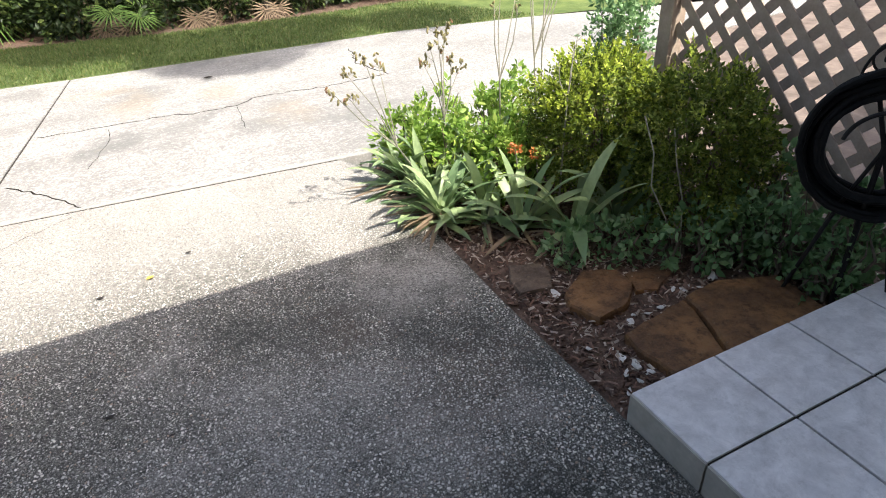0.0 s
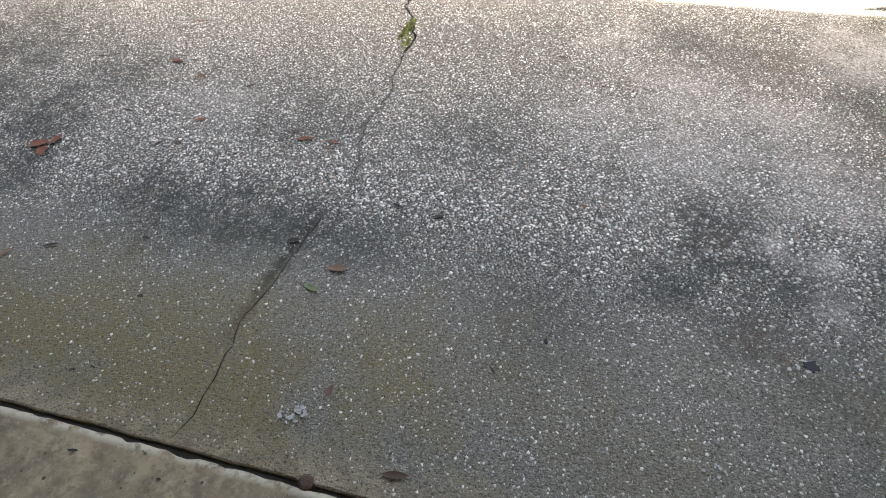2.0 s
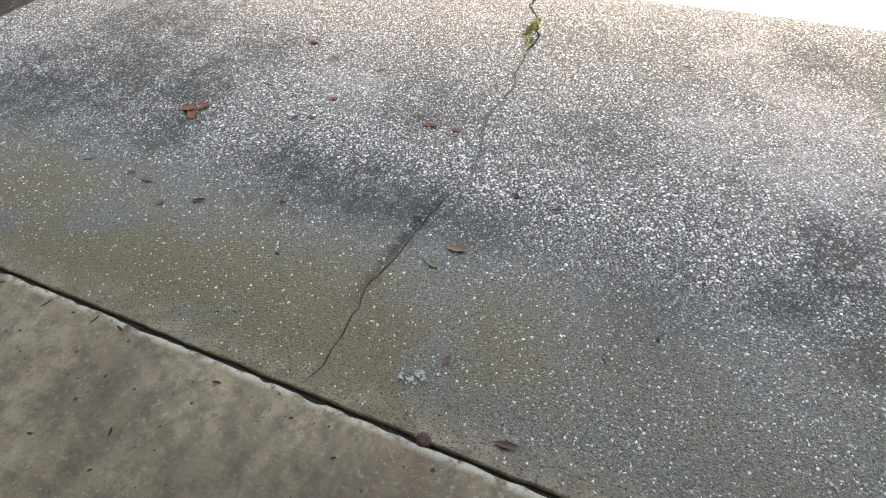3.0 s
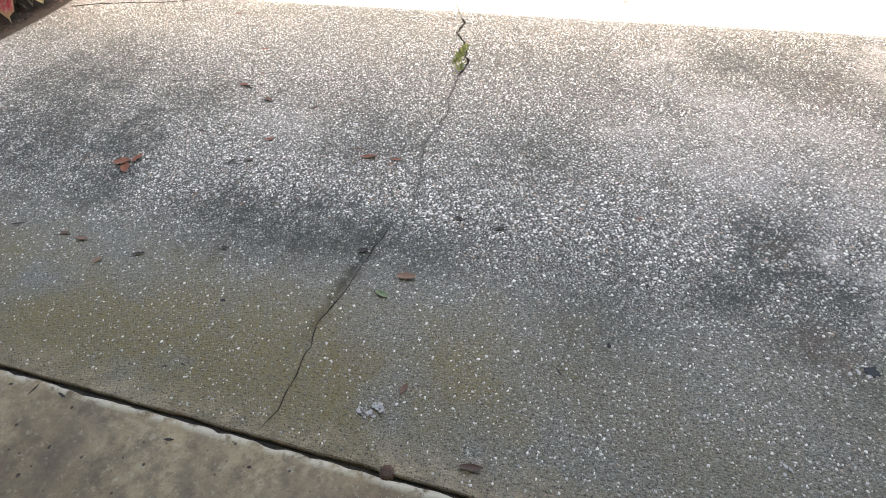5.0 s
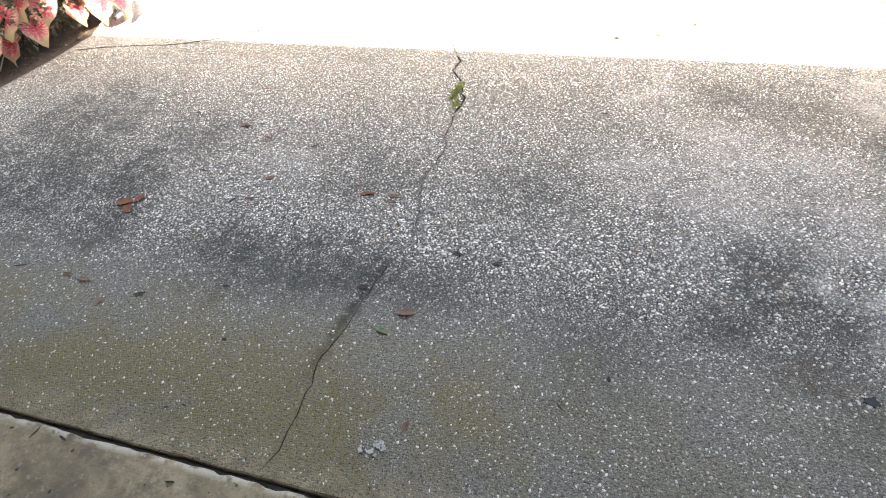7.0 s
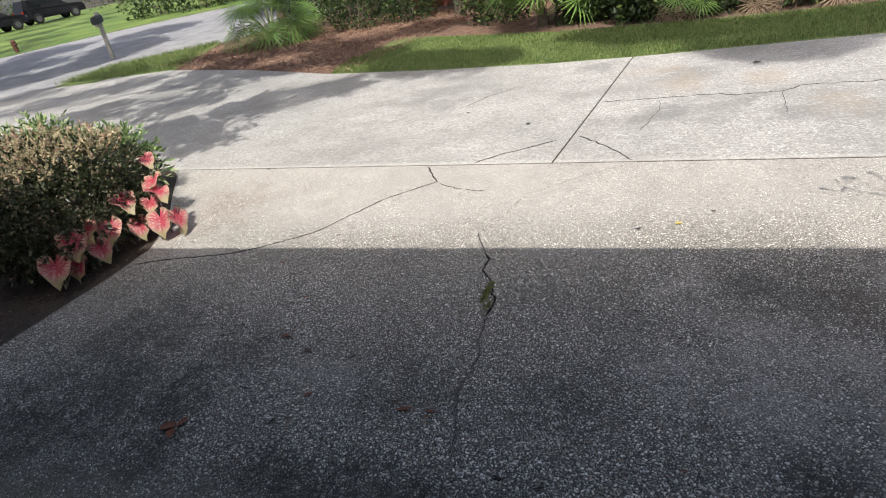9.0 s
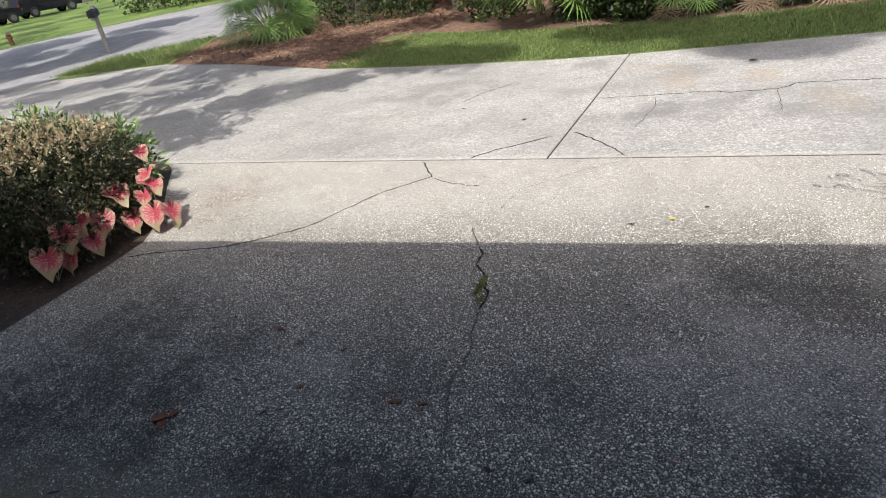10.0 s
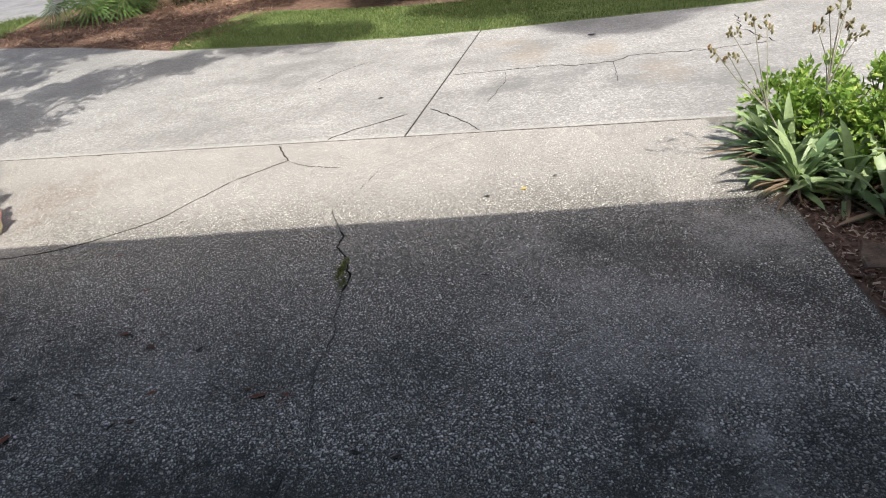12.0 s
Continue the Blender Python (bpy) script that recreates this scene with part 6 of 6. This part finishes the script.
def moss_patch(x, y, rx, ry, n, seed):
    rng = np.random.default_rng(seed)
    p = np.c_[rng.normal(x, rx, n), rng.normal(y, ry, n), rng.uniform(-0.004, 0.004, n)]
    me = leaf_cloud("moss", p, np.tile([0, 0, 1.0], (n, 1)), 0.012, MOSS, seed, 0.7, 0.6)
    tagged(new("moss", me), "green moss growing in a concrete crack", "moss", kind="stuff")


moss_patch(-0.435, 2.13, 0.010, 0.045, 420, 1)
moss_patch(-0.40, 2.0, 0.008, 0.03, 70, 2)

PAINT = plain("dried_white_paint", (0.34, 0.33, 0.3), (0.5, 0.49, 0.45), 60, 0.7)
TAR = plain("black_tar", (0.01, 0.01, 0.01), (0.02, 0.02, 0.02), 60, 0.5)
RUSTY = plain("rusty_bolt_head", (0.06, 0.035, 0.025), (0.12, 0.07, 0.045), 60, 0.8)


def splat(name, x, y, r, material, label, category, seed, stretch=1.0, tall=0.0015):
    """A thin dried splash with a ragged rim."""
    rng = random.Random(seed)
    n = 26
    verts = [(0, 0, tall)]
    for k, z in ((0.8, tall), (1.0, -0.002)):
        for i in range(n):
            a = 2 * math.pi * i / n
            rr = r * k * (1 + 0.75 * noise.noise((math.cos(a) * 2, math.sin(a) * 2, seed * 3.7)))
            verts.append((rr * math.cos(a) * stretch, rr * math.sin(a), z))
    faces = [(0, 1 + i, 1 + (i + 1) % n) for i in range(n)] + [(1 + i, 1 + n + i, 1 + n + (i + 1) % n, 1 + (i + 1) % n) for i in range(n)]
    ob = new(name, mesh_from(name, verts, faces, material))
    ob.location = (x, y, 0.0008)
    return tagged(ob, label, category)


def paint_splash(x, y, blobs, reach, seed):
    """A dried splash of paint that broke into ragged flecks, as one thin mesh."""
    rng = random.Random(seed)
    bm = bmesh.new()
    for k in range(blobs):
        a, d = rng.uniform(0, 2 * math.pi), reach * rng.random() ** 0.7
        cx, cy, r = 1.5 * d * math.cos(a), d * math.sin(a), reach * rng.uniform(0.08, 0.3)
        n = 11
        top, low = [], []
        for i in range(n):
            b = 2 * math.pi * i / n
            rr = r * (1 + 0.8 * noise.noise((math.cos(b) * 2, math.sin(b) * 2, seed * 3.7 + k)))
            top.append(bm.verts.new((cx + 0.85 * rr * math.cos(b), cy + 0.85 * rr * math.sin(b), 0.0012 + 0.0002 * k)))
            low.append(bm.verts.new((cx + rr * math.cos(b), cy + rr * math.sin(b), -0.001)))
        for i in range(n):
            bm.faces.new((low[i], low[(i + 1) % n], top[(i + 1) % n], top[i]))
        bm.faces.new(top)
    ob = part("paint_splash", bm, PAINT)
    ob.location = (x, y, 0.0014)
    return tagged(ob, "dried white paint splash on concrete", "paint splash")


paint_splash(-0.105, 0.155, 26, 0.026, 1)
paint_splash(0.91, 0.262, 8, 0.02, 3)
paint_splash(1.115, 0.60, 9, 0.022, 4)
paint_splash(-0.632, 0.04, 5, 0.012, 5)
splat("tar_spot", 0.48, 0.527, 0.007, TAR, "small round black tar spot on concrete", "tar spot", 5)
splat("tar_spot", 1.15, 0.61, 0.02, TAR, "flat black tar spot on concrete", "tar spot", 6)
bolt = part("rusty_bolt", tube(bmesh.new(), [(0, 0, -0.02), (0, 0, 0.004), (0, 0, 0.008)], [0.02, 0.02, 0.013], 9), RUSTY)
bolt.location = (0.0, 0.004, 0)
tagged(bolt, "rusty brown bolt head in the floor joint", "bolt")

# ---- across the lawn and road ----
POST_WOOD = plain("grey_post_wood", (0.22, 0.21, 0.185), (0.36, 0.345, 0.31), 20, 0.85)
BOX_METAL = plain("dark_mailbox_metal", (0.018, 0.02, 0.02), (0.04, 0.043, 0.043), 10, 0.6, 0.0)
CAR_BLACK = plain("black_car_paint", (0.008, 0.008, 0.01), (0.014, 0.014, 0.016), 2, 0.5, 0.0, 0.0, spec=0.12)
CAR_GLASS = plain("dark_car_glass", (0.01, 0.012, 0.014), (0.015, 0.018, 0.02), 2, 0.3, 0.0, 0.0, spec=0.12)
TYRE = plain("car_tyre", (0.012, 0.012, 0.012), (0.025, 0.025, 0.025), 30, 0.9)
RIM = plain("alloy_rim", (0.1, 0.1, 0.1), (0.16, 0.16, 0.16), 10, 0.5, 0.6, 0.0)
LAMP_RED = plain("red_lamp_lens", (0.25, 0.01, 0.01), (0.3, 0.015, 0.015), 10, 0.2, 0.0, 0.0)
RED_POST = plain("red_brown_marker", (0.05, 0.022, 0.014), (0.09, 0.036, 0.022), 15, 0.8)
FENCE_WOOD = plain("red_cedar_board", (0.16, 0.06, 0.035), (0.28, 0.11, 0.06), 6, 0.85)


def mailbox(x, y):
    z = rise(x, y)
    thing = empty("mailbox", (x, y, z), "dark metal mailbox on a leaning grey wooden post", "mailbox")
    part("post", boxed((-0.05, -0.05, -0.15), (0.05, 0.05, 1.3), 0.008), POST_WOOD, thing)
    part("arm", boxed((-0.32, -0.04, 0.95), (0.12, 0.04, 1.02), 0.005), POST_WOOD, thing)
    bm = bmesh.new()
    prof = [(-0.09, 0), (0.09, 0), (0.09, 0.12)] + [(0.09 * math.cos(a), 0.12 + 0.09 * math.sin(a)) for a in (math.pi * k / 8 for k in range(1, 8))] + [(-0.09, 0.12)]
    ends = [[bm.verts.new((xx, q, 1.025 + w)) for q, w in prof] for xx in (-0.36, 0.14)]
    for i in range(len(prof)):
        bm.faces.new((ends[0][i], ends[0][(i + 1) % len(prof)], ends[1][(i + 1) % len(prof)], ends[1][i]))
    bm.faces.new(ends[0][::-1])
    bm.faces.new(ends[1])
    bmesh.ops.recalc_face_normals(bm, faces=bm.faces)
    body = part("box", bm, BOX_METAL, thing)
    part("flag", boxed((-0.1, 0.092, 1.08), (-0.085, 0.1, 1.24)), LAMP_RED, body, "small red flag")
    thing.rotation_euler = (radians(3), radians(-5), radians(118))


mailbox(-15.0, 13.95)


def vehicle(x, y, turn, length, width, height, label, name):
    """A parked car: shaped body, glass, wheels with tyre and rim, lamps."""
    z = rise(x, y)
    thing = empty(name, (x, y, z), label, "car", "cars parked across the road")
    thing.rotation_euler = (0, 0, radians(turn))
    l, w, hh = length / 2, width / 2, height
    prof = [(-l, 0.35), (l, 0.35), (l, 0.72), (l * 0.93, 0.92), (l * 0.45, 1.02), (l * 0.15, hh - 0.05), (l * 0.05, hh), (-l * 0.86, hh), (-l * 0.97, 1.05), (-l, 0.8)]
    bm = bmesh.new()
    sides = []
    for s in (-1, 1):
        sides.append([bm.verts.new((px, s * w * (1.0 if pz < 1.06 else 0.82), pz)) for px, pz in prof])
    n = len(prof)
    for i in range(n):
        bm.faces.new((sides[0][i], sides[0][(i + 1) % n], sides[1][(i + 1) % n], sides[1][i]))
    bm.faces.new(sides[0][::-1])
    bm.faces.new(sides[1])
    bmesh.ops.recalc_face_normals(bm, faces=bm.faces)
    bmesh.ops.bevel(bm, geom=list(bm.edges), offset=0.05, segments=2, affect="EDGES")
    body = part("body", bm, CAR_BLACK, thing)
    for s in (-1, 1):
        for a, b in ((-0.8, -0.38), (-0.34, 0.06)):
            yy = s * w * 0.93
            part("side_window", boxed((l * a, min(yy, yy - s * 0.03), 1.12), (l * b, max(yy, yy - s * 0.03), hh - 0.14), 0.01), CAR_GLASS, body)
        part("headlight", boxed((l - 0.06, s * w * 0.8 - 0.14, 0.68), (l + 0.015, s * w * 0.8 + 0.14, 0.82), 0.02), RIM, body)
        part("tail_light", boxed((-l - 0.015, s * w * 0.85 - 0.08, 0.75), (-l + 0.05, s * w * 0.85 + 0.08, 1.0), 0.02), LAMP_RED, body)
        for px in (-0.6, 0.62):
            wheel = empty("wheel", (l * px, s * (w - 0.1), 0.35))
            wheel.parent = thing
            part("tyre", tube(bmesh.new(), [(0, -0.11, 0), (0, -0.09, 0), (0, 0.09, 0), (0, 0.11, 0)], [0.29, 0.35, 0.35, 0.29], 20), TYRE, wheel)
            part("rim", tube(bmesh.new(), [(0, -0.12, 0), (0, 0.12, 0)], 0.2, 14), RIM, wheel)


vehicle(-44.0, 37.0, 75, 4.6, 1.85, 1.7, "black sport utility vehicle parked beyond the lawn", "parked_suv")
vehicle(-43.5, 31.6, 80, 4.3, 1.8, 1.5, "dark saloon car parked beyond the lawn", "parked_car")


def marker(x, y):
    z = rise(x, y)
    thing = empty("fire_hydrant", (x, y, z), "small rust-red hydrant standing in the lawn", "hydrant")
    part("barrel", tube(bmesh.new(), [(0, 0, -0.1), (0, 0, 0.06), (0, 0, 0.36), (0, 0, 0.44), (0, 0, 0.52)], [0.11, 0.085, 0.085, 0.1, 0.04], 12), RED_POST, thing)
    for s in (-1, 1):
        part("outlet", tube(bmesh.new(), [(0, 0, 0.32), (0.15 * s, 0, 0.32)], 0.045, 9), RED_POST, thing)


marker(-25.4, 19.0)


def board_fence(x0, y0, x1, y1, hgt):
    thing = empty("board_fence", (x0, y0, rise(x0, y0)), "shaded red-brown wooden board fence", "fence")
    length = math.hypot(x1 - x0, y1 - y0)
    thing.rotation_euler = (0, 0, math.atan2(y1 - y0, x1 - x0))
    n = int(length / 0.145)
    me = None
    for i in range(n):
        ob = part("board", me or boxed((-0.068, -0.01, 0.0), (0.068, 0.01, hgt), 0.003), FENCE_WOOD, thing)
        me = ob.data
        ob.location = (0.07 + i * 0.145, 0, random.uniform(-0.02, 0.02))
    for zz in (0.35, hgt - 0.3):
        part("rail", boxed((0, 0.012, zz), (length, 0.05, zz + 0.09)), FENCE_WOOD, thing)


board_fence(-6.0, 15.6, 1.5, 13.2, 1.8)
for i, (x, y, r, hgt) in enumerate(((-4.0, 13.4, 0.11, 5), (-2.6, 12.6, 0.09, 5), (-10.6, 16.5, 0.13, 6), (2.4, 11.6, 0.1, 5), (-7.0, 15.4, 0.1, 6))):
    tree((x, y, -0.02), hgt, [(0.5, -0.6, hgt + 0.7, 2.3, 1.9, 0.7), (-1.6, 0.9, hgt + 0.3, 2.1, 1.9, 0.7), (1.3, 1.5, hgt + 1.0, 2.3, 1.9, 0.7)], 1500, 200 + 9 * i, "slender tree with a leafy crown in the woodland", r, 0.3)
